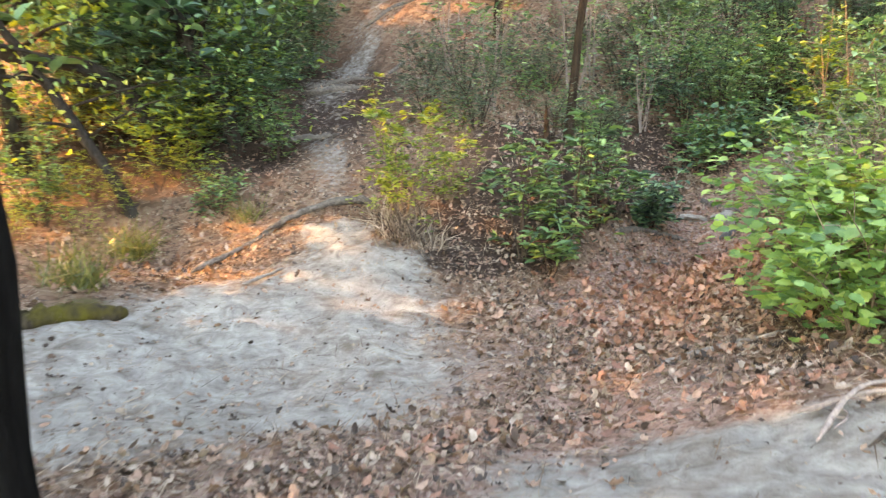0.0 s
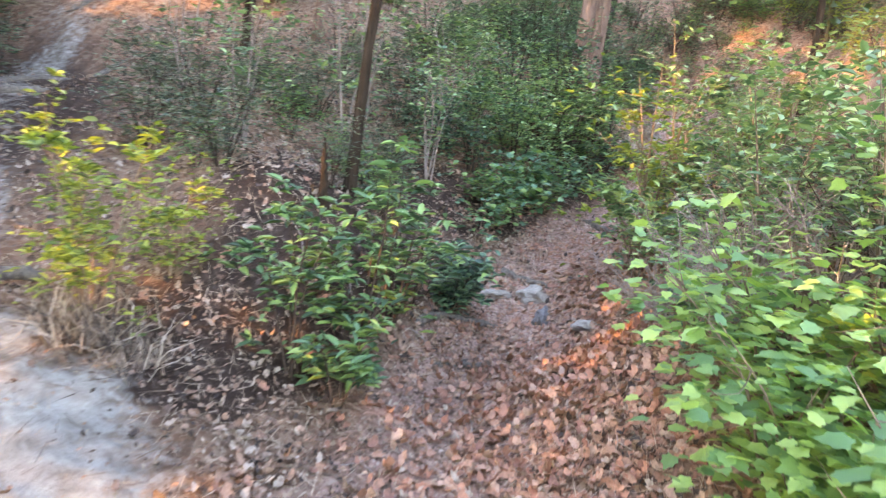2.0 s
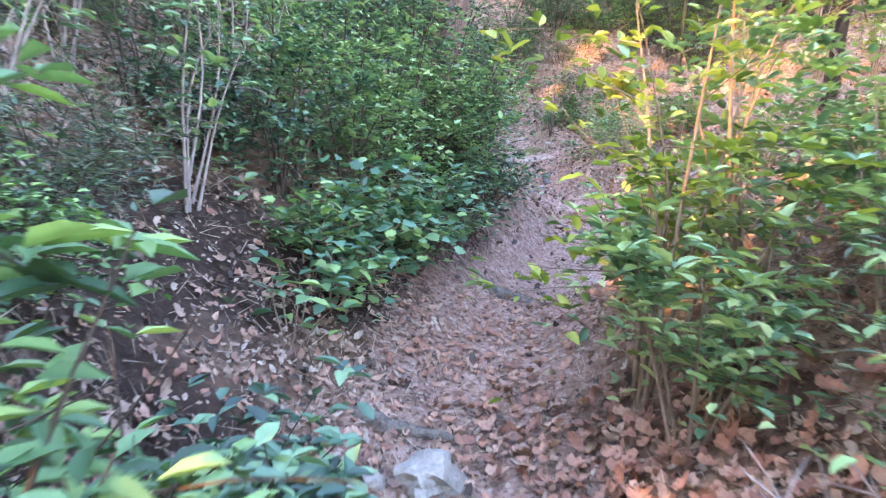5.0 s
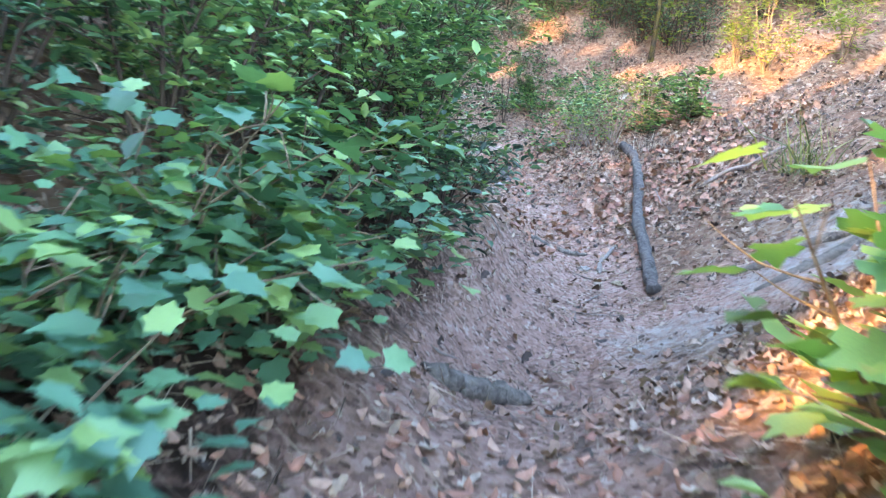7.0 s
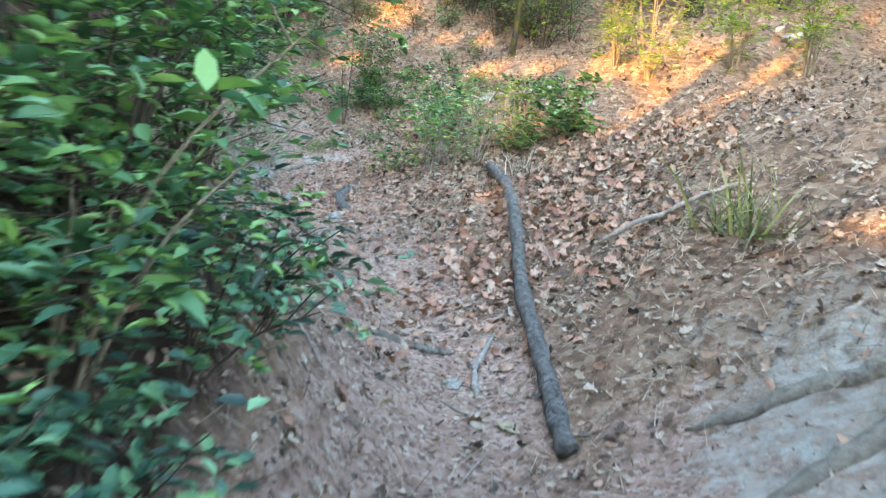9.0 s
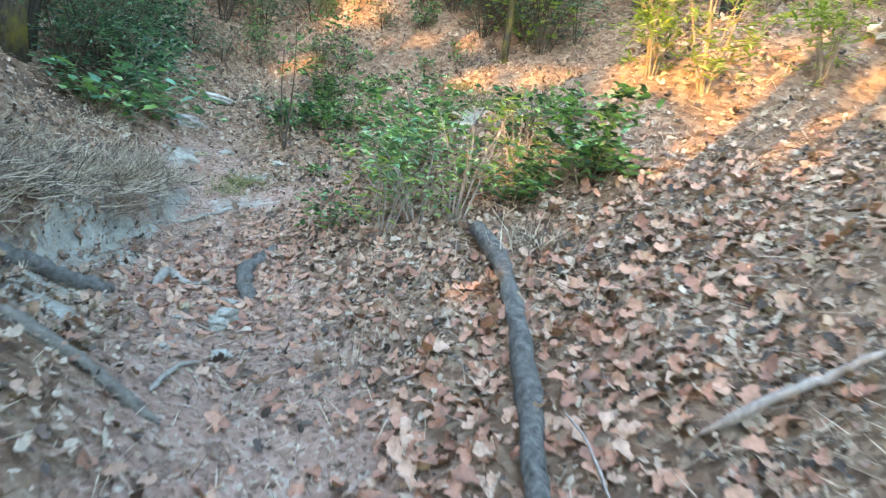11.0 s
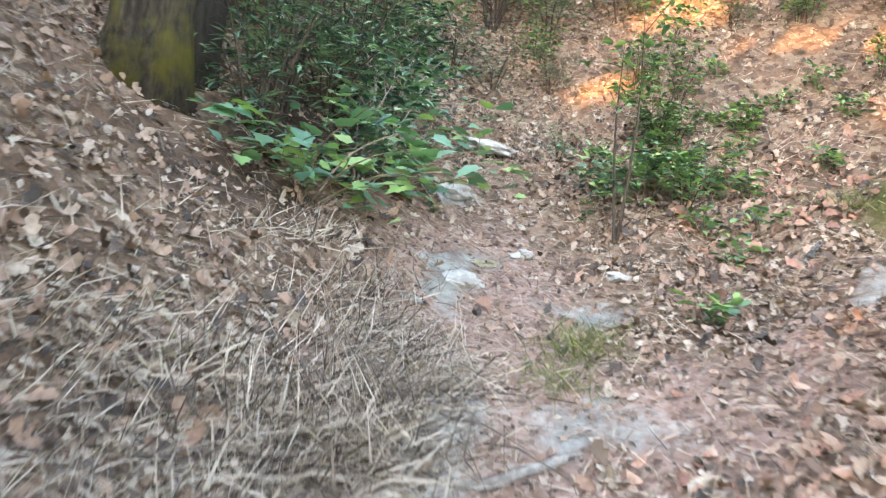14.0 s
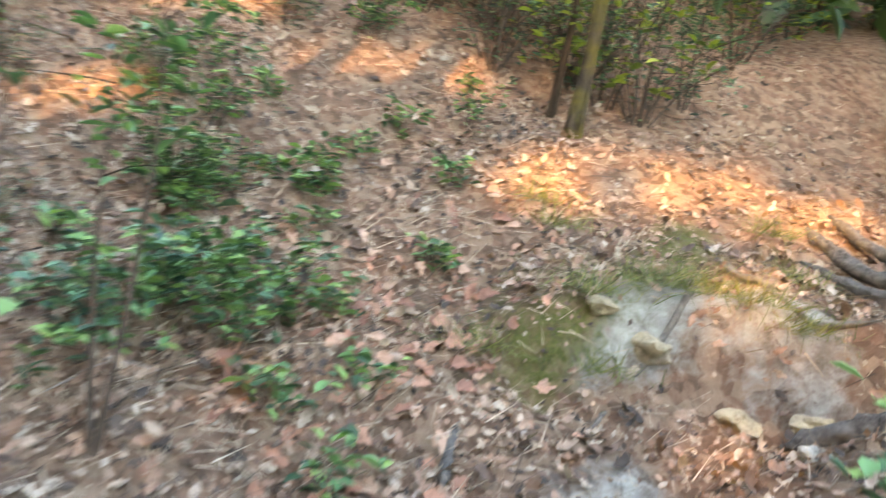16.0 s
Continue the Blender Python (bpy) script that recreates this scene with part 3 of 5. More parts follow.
def broadleaf(x, y, height, width, label, count=110, size=0.11, shape=MAPLE, stems=5, lean=(0, 0), twigs=4, seed=0, scatter=0.07, material=None, extra=0):
    """A shrub whose large leaves are each a piece of its own."""
    r = np.random.default_rng(seed + int(abs(x) * 57) + int(abs(y) * 71))
    thing = tagged(new("maple_shrub"), label, "shrub", "broad-leaved shrubs beside the trail")
    thing.location = (x, y, gz(x, y))
    st, ends, heads = stems_of(stems, height, width, r, lean, twigs, 0.2)
    for v, f in st:
        part("stem", mesh("stem", v, f, STEM), thing)
    p, fr, sz = leaf_layout(ends, heads, count, size, r, scatter)
    kinds = [mesh("leaf", shape[0] * np.array([1 + 0.12 * q, 1, 1 + 0.5 * q]), shape[1], material or LEAF_MAPLE) for q in (-1, 0, 1)]
    for a in range(count):
        ob = part("leaf", kinds[a % 3], thing)
        m = Matrix([list(row) for row in fr[a] * sz[a]]).to_4x4()
        m.translation = p[a]
        ob.matrix_local = m
    if extra:
        low = ends * np.array([1, 1, 0.72])
        p, fr, sz = leaf_layout(np.vstack([ends, low]), np.vstack([heads, heads]), extra, size * 0.78, r, scatter * 1.5)
        v, f = spread(shape, p, fr, sz)
        ob = part("foliage", mesh("foliage", v, f, LEAF_BRIGHT_MANY if material else LEAF_MAPLE_MANY), thing)
        ob["kind"] = "stuff"
    return thing


def tuft(x, y, height, label, material, blades=90, width=0.12, flop=0.5, seed=0, drift=(0, 0)):
    r = np.random.default_rng(seed + int(abs(x) * 131))
    thing = tagged(new("grass_tuft"), label, "grass", "grass tufts on the banks")
    thing.location = (x, y, gz(x, y) - 0.01)
    p = r.normal(0, width * 0.4, (blades, 3)) * np.array([1, 1, 0])
    heading = np.column_stack([r.normal(0, flop, (blades, 2)) + np.array(drift), np.full(blades, 1 - 0.9 * min(1, math.hypot(*drift)))])
    v, f = spread((BLADE[0] * np.array([1.2, 1, 4]), BLADE[1]), p, turns(r.normal(0, 1, (blades, 3)), heading), height * r.uniform(0.5, 1.1, blades))
    ob = part("foliage", mesh("foliage", v, f, material, False), thing)
    ob["kind"] = "stuff"
    return thing


def crown_mesh(points, size, r, count, radius):
    c = points[r.integers(0, len(points), count)]
    p = c + r.normal(0, radius, (count, 3)) * np.array([1, 1, 0.6])
    v, f = spread(SPRAY, p, turns(np.array([0, 0, 0.8]) + r.normal(0, 0.6, (count, 3)), r.normal(0, 1, (count, 3))), size * r.uniform(0.6, 1.3, count))
    return v, f


def tree(x, y, height, radius, label, bark, lean=(0, 0), crown=2000, crown_from=0.5, reach=2.5, leaf=0.22, seed=0, limbs=7, curve=0.0, gaps=None, foliage=None, category="tree"):
    """A tapered trunk with limbs and a crown of many small sprays."""
    r = np.random.default_rng(seed + 1000 + int(abs(x) * 37) + int(abs(y) * 53))
    thing = tagged(new("tree"), label, category)
    z0 = gz(x, y)
    thing.location = (x, y, z0)
    top = np.array([lean[0] * height, lean[1] * height, height])
    side = np.array([-lean[1], lean[0], 0]) * curve * height + np.array([curve, curve * 0.5, 0])
    line = bend([(0, 0, -0.25), top * 0.33 + side, top * 0.7 + side * 0.6, top], 22)
    line[3:-1, :2] += r.normal(0, radius * 0.12, (18, 2))
    rad = radius * (1 - 0.75 * np.linspace(0, 1, 22)) * (1 + 0.7 * np.exp(-np.linspace(0, 1, 22) * height / 0.25))
    part("trunk", mesh("trunk", *tube(line, rad, 26, 0.3, seed), bark), thing)
    tips = []
    for a in range(limbs):
        s = r.uniform(crown_from, 0.97)
        root = line[int(s * 21)]
        az = r.uniform(0, 2 * np.pi)
        size = reach * r.uniform(0.55, 1.0) * (1.25 - 0.6 * s)
        head = np.array([math.cos(az), math.sin(az), r.uniform(0.1, 0.6)])
        tw = bend([root, root + head * size * 0.5 + np.array([0, 0, 0.1]), root + head * size], 7)
        part("limb", mesh("limb", *tube(tw, np.linspace(radius * (1.05 - s) * 0.6 + 0.008, 0.006, 7), 6, 0.1, a), bark), thing)
        tips += [tw[3], tw[4], tw[5], tw[6]]
    tips.append(line[-1])
    if crown:
        v, f = crown_mesh(np.array(tips), leaf, r, crown, reach * 0.26)
        if gaps is not None:
            n = len(SPRAY[0])
            keep = gaps(v.reshape(-1, n, 3)[:, 0] + np.array([x, y, z0]))
            tri = len(SPRAY[1])
            f = f.reshape(-1, tri, 3)[keep].reshape(-1, 3)
        ob = part("crown", mesh("crown", v, f, foliage or LEAF_CANOPY), thing)
        ob["kind"] = "stuff"
    return thing


# sunlit clearings: the canopy is open along the sun's way to these places (x, y, radius, height over the ground)
CLEARINGS = [(2.4, 4.3, 0.42, 0.7), (-3.4, 6.9, 0.45), (-0.35, 6.8, 0.65, 0.85), (5.45, 9.15, 0.2), (4.85, 8.38, 0.78, 0.5), (5.2, 8.8, 0.5, 0.1), (12.3, 13.3, 0.5), (-2.2, 7.5, 0.3), (-3.8, 8.6, 0.3), (-0.85, 14.1, 0.3),
             (14.49, 18.9, 0.45), (13.32, 18.6, 0.35), (14.77, 17.2, 0.34), (14.3, 17.95, 0.3), (14.05, 16.35, 0.4), (14.4, 15.75, 0.42), (14.65, 15.0, 0.4), (12.68, 12.4, 0.9), (11.6, 12.4, 0.55), (14.6, 18.7, 0.4),
             (8.6, 9.9, 0.28), (5.8, 7.6, 0.6), (4.1, 8.0, 0.5, 1.5), (10.35, 14.3, 0.22), (10.5, 12.7, 0.2), (13.2, 11.9, 0.6), (11.25, 15.5, 0.3), (13.5, 15.5, 0.25), (13.0, 16.5, 0.15), (12.2, 12.25, 0.6), (13.3, 12.2, 0.6), (11.3, 12.5, 0.45), (11.0, 11.75, 0.3), (12.8, 13.1, 0.5), (14.0, 13.6, 0.5), (13.4, 15.15, 0.22), (10.7, 13.6, 0.45, 0.35), (0.3, 2.3, 0.2), (3.5, 7.4, 0.4), (2.2, 6.4, 0.3)]


def canopy_gaps(p):
    """Which sprays of a crown stay: those off the sun's way to the clearings."""
    keep = np.ones(len(p), bool)
    S = np.array(SUN_DIR)
    for cx, cy, r, *up in CLEARINGS:
        c = np.array([cx, cy, gz(cx, cy) + (up[0] if up else 0)])
        d = p - c
        along = d @ S
        off = np.linalg.norm(d - along[:, None] * S, axis=1)
        keep &= ~((along > 0) & (off < r * (0.75 + 0.6 * value_noise(p[:, 1] * 2.1, p[:, 2] * 2.1, 5))))
    return keep

def crooked(points, r0, r1, label, seed):
    """A bent tree along a few points (x, y, height over its foot), with limbs and a loose golden crown."""
    r = np.random.default_rng(seed + 500)
    x, y = points[0]
    z0 = gz(x, y)
    thing = tagged(new("tree"), label, "tree")
    thing.location = (x, y, z0)
    line = bend([(-0.02, 0, -0.25)] + [(a - x, b - y, h[0] if h else 0.0) for a, b, *h in points], 30)
    line[4:] += r.normal(0, r0 * 0.1, (26, 3))
    rad = np.linspace(r0, r1, 30) * (1 + 0.5 * np.exp(-np.arange(30) / 3))
    part("trunk", mesh("trunk", *tube(line, rad, 14, 0.22, seed), BARK_DARK), thing)
    tips = [line[-1]]
    for a in range(11):
        k = int(r.integers(11, 29))
        head = np.array([r.normal(0, 1), r.normal(0, 1), r.uniform(0.0, 0.8)])
        size = r.uniform(0.5, 1.3)
        tw = bend([line[k], line[k] + head * size * 0.5 + np.array([0, 0, 0.08]), line[k] + head * size], 7)
        part("limb", mesh("limb", *tube(tw, np.linspace(rad[k] * 0.4, 0.006, 7), 6, 0.1, a), BARK_DARK), thing)
        tips += [tw[3], tw[5], tw[6]]
    v, f = crown_mesh(np.array(tips), 0.085, r, 900, 0.5)
    keep = canopy_gaps(v.reshape(-1, len(SPRAY[0]), 3)[:, 0] + np.array([x, y, z0]))
    ob = part("crown", mesh("crown", v, f.reshape(-1, len(SPRAY[1]), 3)[keep].reshape(-1, 3), LEAF_YELLOW if seed == 2 else LEAF_SMALL), thing)
    ob["kind"] = "stuff"
    return thing


def in_the_sun(x, y, reach, tall):
    """Whether a plant of that reach and height would stand in the sun's way to a clearing."""
    sx, sy = SUN_DIR.x / math.cos(SUN_EL), SUN_DIR.y / math.cos(SUN_EL)
    foot = gz(x, y)
    for cx, cy, r, *up in CLEARINGS:
        along, off = (x - cx) * sx + (y - cy) * sy, abs((x - cx) * sy - (y - cy) * sx)
        if along > 0.3 and off < r * 0.8 + reach and gz(cx, cy) + along * math.tan(SUN_EL) < foot + tall:
            return True
    return False


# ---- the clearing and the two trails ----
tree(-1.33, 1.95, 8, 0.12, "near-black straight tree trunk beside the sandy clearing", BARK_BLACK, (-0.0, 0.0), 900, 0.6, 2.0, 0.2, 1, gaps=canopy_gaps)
crooked([(-3.36, 7.85), (-3.75, 8.1, 0.5), (-4.13, 8.2, 1.05), (-4.45, 8.2, 1.55), (-5.0, 8.3, 2.3), (-5.4, 8.5, 3.4)], 0.07, 0.04, "dark leaning tree at the edge of the clearing", 2)
crooked([(-3.33, 8.75), (-3.45, 8.8, 0.45), (-3.81, 8.8, 0.9), (-4.31, 8.8, 1.15), (-5.14, 8.8, 1.3), (-5.9, 8.8, 1.8), (-6.3, 8.9, 2.8)], 0.14, 0.06, "dark crooked tree bending over the leafy bank", 3)
crooked([(-2.62, 9.3), (-2.85, 9.4, 0.6), (-3.2, 9.4, 1.3), (-3.6, 9.4, 2.2), (-4.1, 9.5, 3.6), (-4.3, 9.6, 5.0)], 0.13, 0.06, "thick dark tree leaning away from the steep trail", 4)
tree(-2.95, 10.6, 8, 0.15, "dark leaning tree among the undergrowth", BARK_DARK, (-0.42, 0.0), 3000, 0.15, 2.0, 0.13, 4, 14, 0.0, canopy_gaps, LEAF_SMALL)
tree(-5.2, 9.2, 7, 0.12, "dark tree in the thicket", BARK_DARK, (-0.2, 0.0), 3000, 0.08, 2.0, 0.14, 17, 16, 0.0, canopy_gaps, LEAF_YELLOW)
tree(-4.6, 11.8, 8, 0.12, "dark tree in the thicket", BARK_DARK, (-0.15, 0.0), 3000, 0.08, 2.2, 0.14, 18, 16, 0.0, canopy_gaps, LEAF_SMALL)
tree(-3.3, 12.9, 7, 0.08, "leafy young tree beside the steep trail", BARK_DARK, (-0.1, 0.0), 2400, 0.08, 1.4, 0.12, 19, 16, 0.0, canopy_gaps, LEAF_NEEDLE)
tree(1.36, 8.15, 7, 0.05, "slender sapling with a dark peeling trunk on the mound", BARK_SAPLING, (0.07, 0.02), 500, 0.6, 1.6, 0.14, 5, 6, 0.03, canopy_gaps)
tree(1.08, 7.7, 0.5, 0.032, "short dead stem standing on the mound", BARK_SAPLING, (-0.03, 0.02), 0, 0.6, 0.3, 0.13, 6, 0, 0.0)
tree(5.6, 12.2, 13, 0.115, "tall pine with flaking pinkish bark", BARK_PINE, (0.07, 0.0), 1500, 0.6, 2.6, 0.25, 7, 9, 0.0, canopy_gaps)
tree(5.95, 12.4, 13, 0.085, "tall pine with scaly reddish bark", BARK_PINE, (0.04, 0.02), 1200, 0.6, 2.4, 0.25, 8, 9, 0.0, canopy_gaps)
tree(6.35, 13.0, 14, 0.14, "tall pine with grey scaly bark", BARK_PINE, (0.02, 0.0), 1500, 0.6, 2.6, 0.25, 9, 9, 0.0, canopy_gaps)
tree(0.9, 12.7, 6, 0.07, "thin bare-stemmed tree on the slope", BARK_SAPLING, (0.02, 0.0), 500, 0.5, 1.5, 0.16, 10, 6, 0.0, canopy_gaps)
tree(1.95, 13.2, 7, 0.09, "thin brown-stemmed tree on the slope", BARK_PINE, (0.0, 0.0), 500, 0.5, 1.6, 0.16, 11, 6, 0.0, canopy_gaps)
tree(9.3, 17.85, 9, 0.165, "mossy old tree at the foot of the bank", BARK_MOSS, (-0.02, 0.03), 1500, 0.5, 2.6, 0.22, 12, 9, 0.0, canopy_gaps)
tree(9.62, 18.25, 8, 0.1, "dark leaning tree behind the mossy trunk", BARK_DARK, (0.14, 0.05), 900, 0.5, 2.0, 0.2, 13, 7, 0.0, canopy_gaps)
tree(14.65, 16.35, 7, 0.045, "small tree with a mossy foot on the slope", BARK_MOSS, (-0.03, 0.0), 900, 0.3, 1.8, 0.16, 14, 8, 0.0, canopy_gaps)
tree(14.9, 16.55, 6, 0.025, "thin grey stem beside the mossy tree", BARK_SAPLING, (0.03, 0.0), 400, 0.4, 1.5, 0.15, 15, 5, 0.0, canopy_gaps)
tree(6.4, 8.6, 3.0, 0.05, "young tree on the sunny bank", BARK_SAPLING, (0.03, 0.0), 260, 0.4, 0.9, 0.14, 16, 6, 0.0, canopy_gaps)

shrub(-0.38, 6.75, 1.15, 0.4, "wispy yellow-green shrub at the fork", OVATE, LEAF_YELLOW, STEM, 560, 0.06, 9, (0.05, 0), 5, 1, scatter=0.05)
shrub(0.05, 7.3, 0.8, 0.35, "sparse yellow-green shrub on the mound", OVATE, LEAF_YELLOW, STEM, 200, 0.055, 5, (0, 0), 5, 2)
for x, y, h, w, n in ((0.72, 6.5, 1.15, 0.3, 260), (1.1, 6.65, 1.35, 0.3, 280), (1.5, 7.1, 1.2, 0.3, 230), (0.95, 6.25, 0.5, 0.3, 170), (1.75, 7.45, 0.75, 0.3, 150)):
    shrub(x, y, h, w, "leafy green shrub on the mound between the trails", LANCE, LEAF_SMALL, STEM_DARK, int(n * 0.62), 0.095, 5, (0, 0), 5, 3, scatter=0.028, group="shrubs on the mound")
shrub(2.25, 7.85, 0.45, 0.4, "low dark green bush over the trail edge", OVATE, LEAF_DARK, STEM_DARK, 420, 0.075, 6, (0.1, -0.05), 4, 4)
for x, y, h, w in ((0.4, 8.6, 0.7, 0.5), (1.9, 9.4, 0.6, 0.5), (0.3, 10.0, 0.8, 0.6), (1.5, 10.6, 0.8, 0.6), (2.6, 11.0, 0.9, 0.6), (0.9, 11.6, 0.8, 0.7), (2.0, 12.0, 0.9, 0.7), (3.2, 12.2, 1.1, 0.7), (-0.2, 9.3, 0.7, 0.4), (-0.2, 11.4, 0.8, 0.5), (3.6, 13.2, 1.2, 0.8)):
    shrub(x, y, h, w, "grey-green feathery undergrowth on the slope", NARROW, LEAF_NEEDLE, STEM_DARK, 650, 0.06, 8, (0, 0), 7, 5, group="undergrowth on the slope", scatter=0.09)
for x, y, h, w, n in ((2.9, 10.6, 0.9, 0.6, 900), (3.4, 10.5, 1.15, 0.6, 1200), (3.95, 10.5, 1.3, 0.6, 1300), (4.6, 11.0, 1.4, 0.5, 1300), (3.6, 11.4, 1.3, 0.7, 1300), (5.3, 12.0, 1.3, 0.6, 1000), (4.5, 12.0, 1.3, 0.7, 900)):
    # the fullest bushes get paler leaves: sky light on their tops as colour
    shrub(x, y, h, w, "dense dark green bush crowding the trail", OVATE, LEAF_PALE if n == 1300 else LEAF_DARK, STEM_DARK, int(n * 0.72), 0.052, 8, (0, 0), 8, 6, "bush", "bush", 0.1, "dense bushes beside the trail")
for x, y, h, w, n in ((4.95, 11.05, 1.3, 0.4, 900), (5.45, 11.3, 1.2, 0.4, 900), (5.95, 11.65, 1.0, 0.35, 700)):
    shrub(x, y, h, w, "blue-green bush with thin bare twigs beside the trail", OVATE, LEAF_SMALL, STEM_DARK, n, 0.043, 10, (0, 0), 9, 26, "bush", "bush", 0.1, "dense bushes beside the trail")
shrub(3.3, 9.75, 0.45, 0.4, "low leafy plant at the foot of the bush", OVATE, LEAF_SMALL, STEM, 160, 0.07, 5, (0, -0.1), 4, 7)
broadleaf(3.55, 9.8, 0.5, 0.55, "broad-leaved green shrub leaning over the trail", 270, 0.08, MAPLE, 6, (0.05, -0.2), 5, 1, extra=120)
broadleaf(4.1, 10.12, 0.55, 0.42, "broad-leaved green shrub hanging over the trail", 290, 0.08, MAPLE, 6, (0.05, -0.12), 5, 2, extra=120)
broadleaf(4.45, 10.35, 0.5, 0.3, "broad-leaved green shrub beside the dark bush", 90, 0.085, MAPLE, 5, (0.1, -0.2), 4, 3)
broadleaf(5.35, 11.15, 0.8, 0.4, "broad-leaved shrub in front of the dark bush", 160, 0.1, OVATE, 5, (0.1, -0.1), 4, 4)
broadleaf(3.72, 9.9, 0.45, 0.3, "low broad-leaved shrub at the foot of the bank", 150, 0.083, MAPLE, 5, (0.1, -0.15), 4, 11, extra=100)
broadleaf(3.3, 9.45, 0.5, 0.35, "low broad-leaved shrub under the bush", 150, 0.083, MAPLE, 5, (0.05, -0.1), 4, 12, extra=100)
broadleaf(3.8, 10.02, 0.55, 0.42, "broad-leaved green shrub against the dark bush", 290, 0.08, MAPLE, 7, (0.05, -0.15), 5, 13, extra=180)
broadleaf(4.05, 9.9, 0.3, 0.35, "low broad-leaved sprays at the trail edge", 110, 0.083, MAPLE, 5, (0.05, -0.1), 4, 15, extra=60)
broadleaf(3.0, 9.25, 0.35, 0.35, "low bright green plant with oval leaves", 60, 0.1, OVATE, 5, (0, -0.05), 4, 5)
broadleaf(4.8, 8.55, 0.72, 0.45, "bright green shrub with large lobed leaves over the trail", 130, 0.16, FIG, 5, (-0.15, 0.05), 5, 6, material=LEAF_BRIGHT)
for k, (x, y, h, w, n, t) in enumerate(((2.15, 4.2, 0.75, 0.5, 240, "at the trail edge"), (2.5, 4.7, 0.85, 0.5, 240, "on the bank"), (2.1, 3.55, 0.7, 0.4, 190, "with light green leaves"), (2.75, 4.15, 0.95, 0.5, 240, "above the trail edge"), (2.6, 3.55, 1.0, 0.45, 200, "above the dead leaves"))):
    broadleaf(x, y, h, w, "bright green maple shrub " + t, n // 2, 0.095, MAPLE, 6, (-0.08, 0), 7, 7 + k, 0.09, LEAF_BRIGHT, 750)
shrub(3.5, 5.0, 1.2, 0.5, "tall pale green shrub on the bank", OVATE, LEAF_PALE, STEM, 260, 0.07, 7, (0, 0), 7, 33)
shrub(3.7, 6.0, 1.4, 0.5, "tall pale green shrub on the bank", OVATE, LEAF_PALE, STEM, 420, 0.07, 7, (0, 0), 7, 34)
shrub(2.6, 5.2, 0.5, 0.35, "thin green shrub on the leafy bank", OVATE, LEAF_SMALL, STEM, 90, 0.06, 6, (0, 0), 5, 8)
shrub(3.1, 6.0, 0.7, 0.45, "half-dead twiggy shrub on the bank", OVATE, LEAF_SMALL, TWIG_DEAD, 110, 0.055, 9, (-0.05, 0), 7, 9)
for x, y, h, w in ((3.0, 5.35, 0.5, 0.6), (3.3, 5.7, 0.65, 0.6), (3.15, 6.35, 0.5, 0.5), (2.85, 5.75, 0.35, 0.5), (3.5, 5.3, 0.6, 0.6)):
    shrub(x, y, h, w, "grey tangle of dead twigs on the leafy bank", OVATE, LEAF_SMALL, TWIG_DEAD, 14, 0.05, 16, (-0.1, 0), 11, 39, "dead_shrub", "shrub", 0.1, "dead shrubs on the bank")
for x, y, h in ((0.6, 9.3, 1.5), (1.7, 9.9, 1.7), (2.7, 10.1, 1.3), (0.1, 10.6, 1.6), (2.2, 11.2, 1.8), (3.3, 11.2, 1.5)):
    shrub(x, y, h, 0.4, "bare thin stems in the undergrowth", OVATE, LEAF_PALE, TWIG_DEAD, 70, 0.085, 5, (0.05, 0), 7, 40, group="bare stems on the slope")
shrub(3.9, 7.6, 0.9, 0.45, "light green shrub beside the trail", OVATE, LEAF_PALE, STEM, 420, 0.075, 7, (-0.1, 0), 5, 10)
shrub(4.4, 7.75, 1.8, 0.45, "tall light green shrub on the bank", OVATE, LEAF_PALE, STEM, 420, 0.07, 7, (0, 0), 6, 27)
shrub(4.8, 7.3, 1.5, 0.5, "tall light green shrub on the bank", OVATE, LEAF_PALE, STEM, 380, 0.07, 7, (0, 0), 6, 28)
shrub(4.1, 8.0, 2.0, 0.4, "tall yellow-green shrub with bare stems", OVATE, LEAF_YELLOW, STEM, 380, 0.075, 7, (0, 0), 5, 11)
for x, y, h, w, n in ((4.5, 7.2, 0.9, 0.5, 380), (5.1, 7.6, 0.8, 0.5, 330), (3.7, 6.4, 0.9, 0.5, 380), (5.9, 8.7, 0.6, 0.4, 200), (3.8, 5.1, 0.9, 0.5, 300), (4.4, 6.0, 1.0, 0.6, 380)):
    shrub(x, y, h, w, "pale green shrub on the trailside bank", OVATE, LEAF_PALE, STEM, int(n * 0.7), 0.065, 7, (0, 0), 6, 12, group="shrubs on the bank")
for x, y, h, w, n in ((-2.4, 7.75, 0.4, 0.35, 170), (-2.0, 8.9, 0.7, 0.4, 300), (-2.6, 9.4, 1.2, 0.5, 600), (-3.2, 8.8, 0.9, 0.5, 450), (-4.2, 7.6, 0.9, 0.5, 450), (-2.4, 10.6, 1.2, 0.5, 600), (-3.6, 11.0, 1.4, 0.7, 700), (-5.0, 10.5, 1.5, 0.8, 800)):
    shrub(x, y, h, w, "tangled green undergrowth under the dark trees", OVATE, LEAF_SMALL, STEM_DARK, n, 0.06, 7, (0, 0), 6, 13, group="undergrowth under the trees", scatter=0.08)

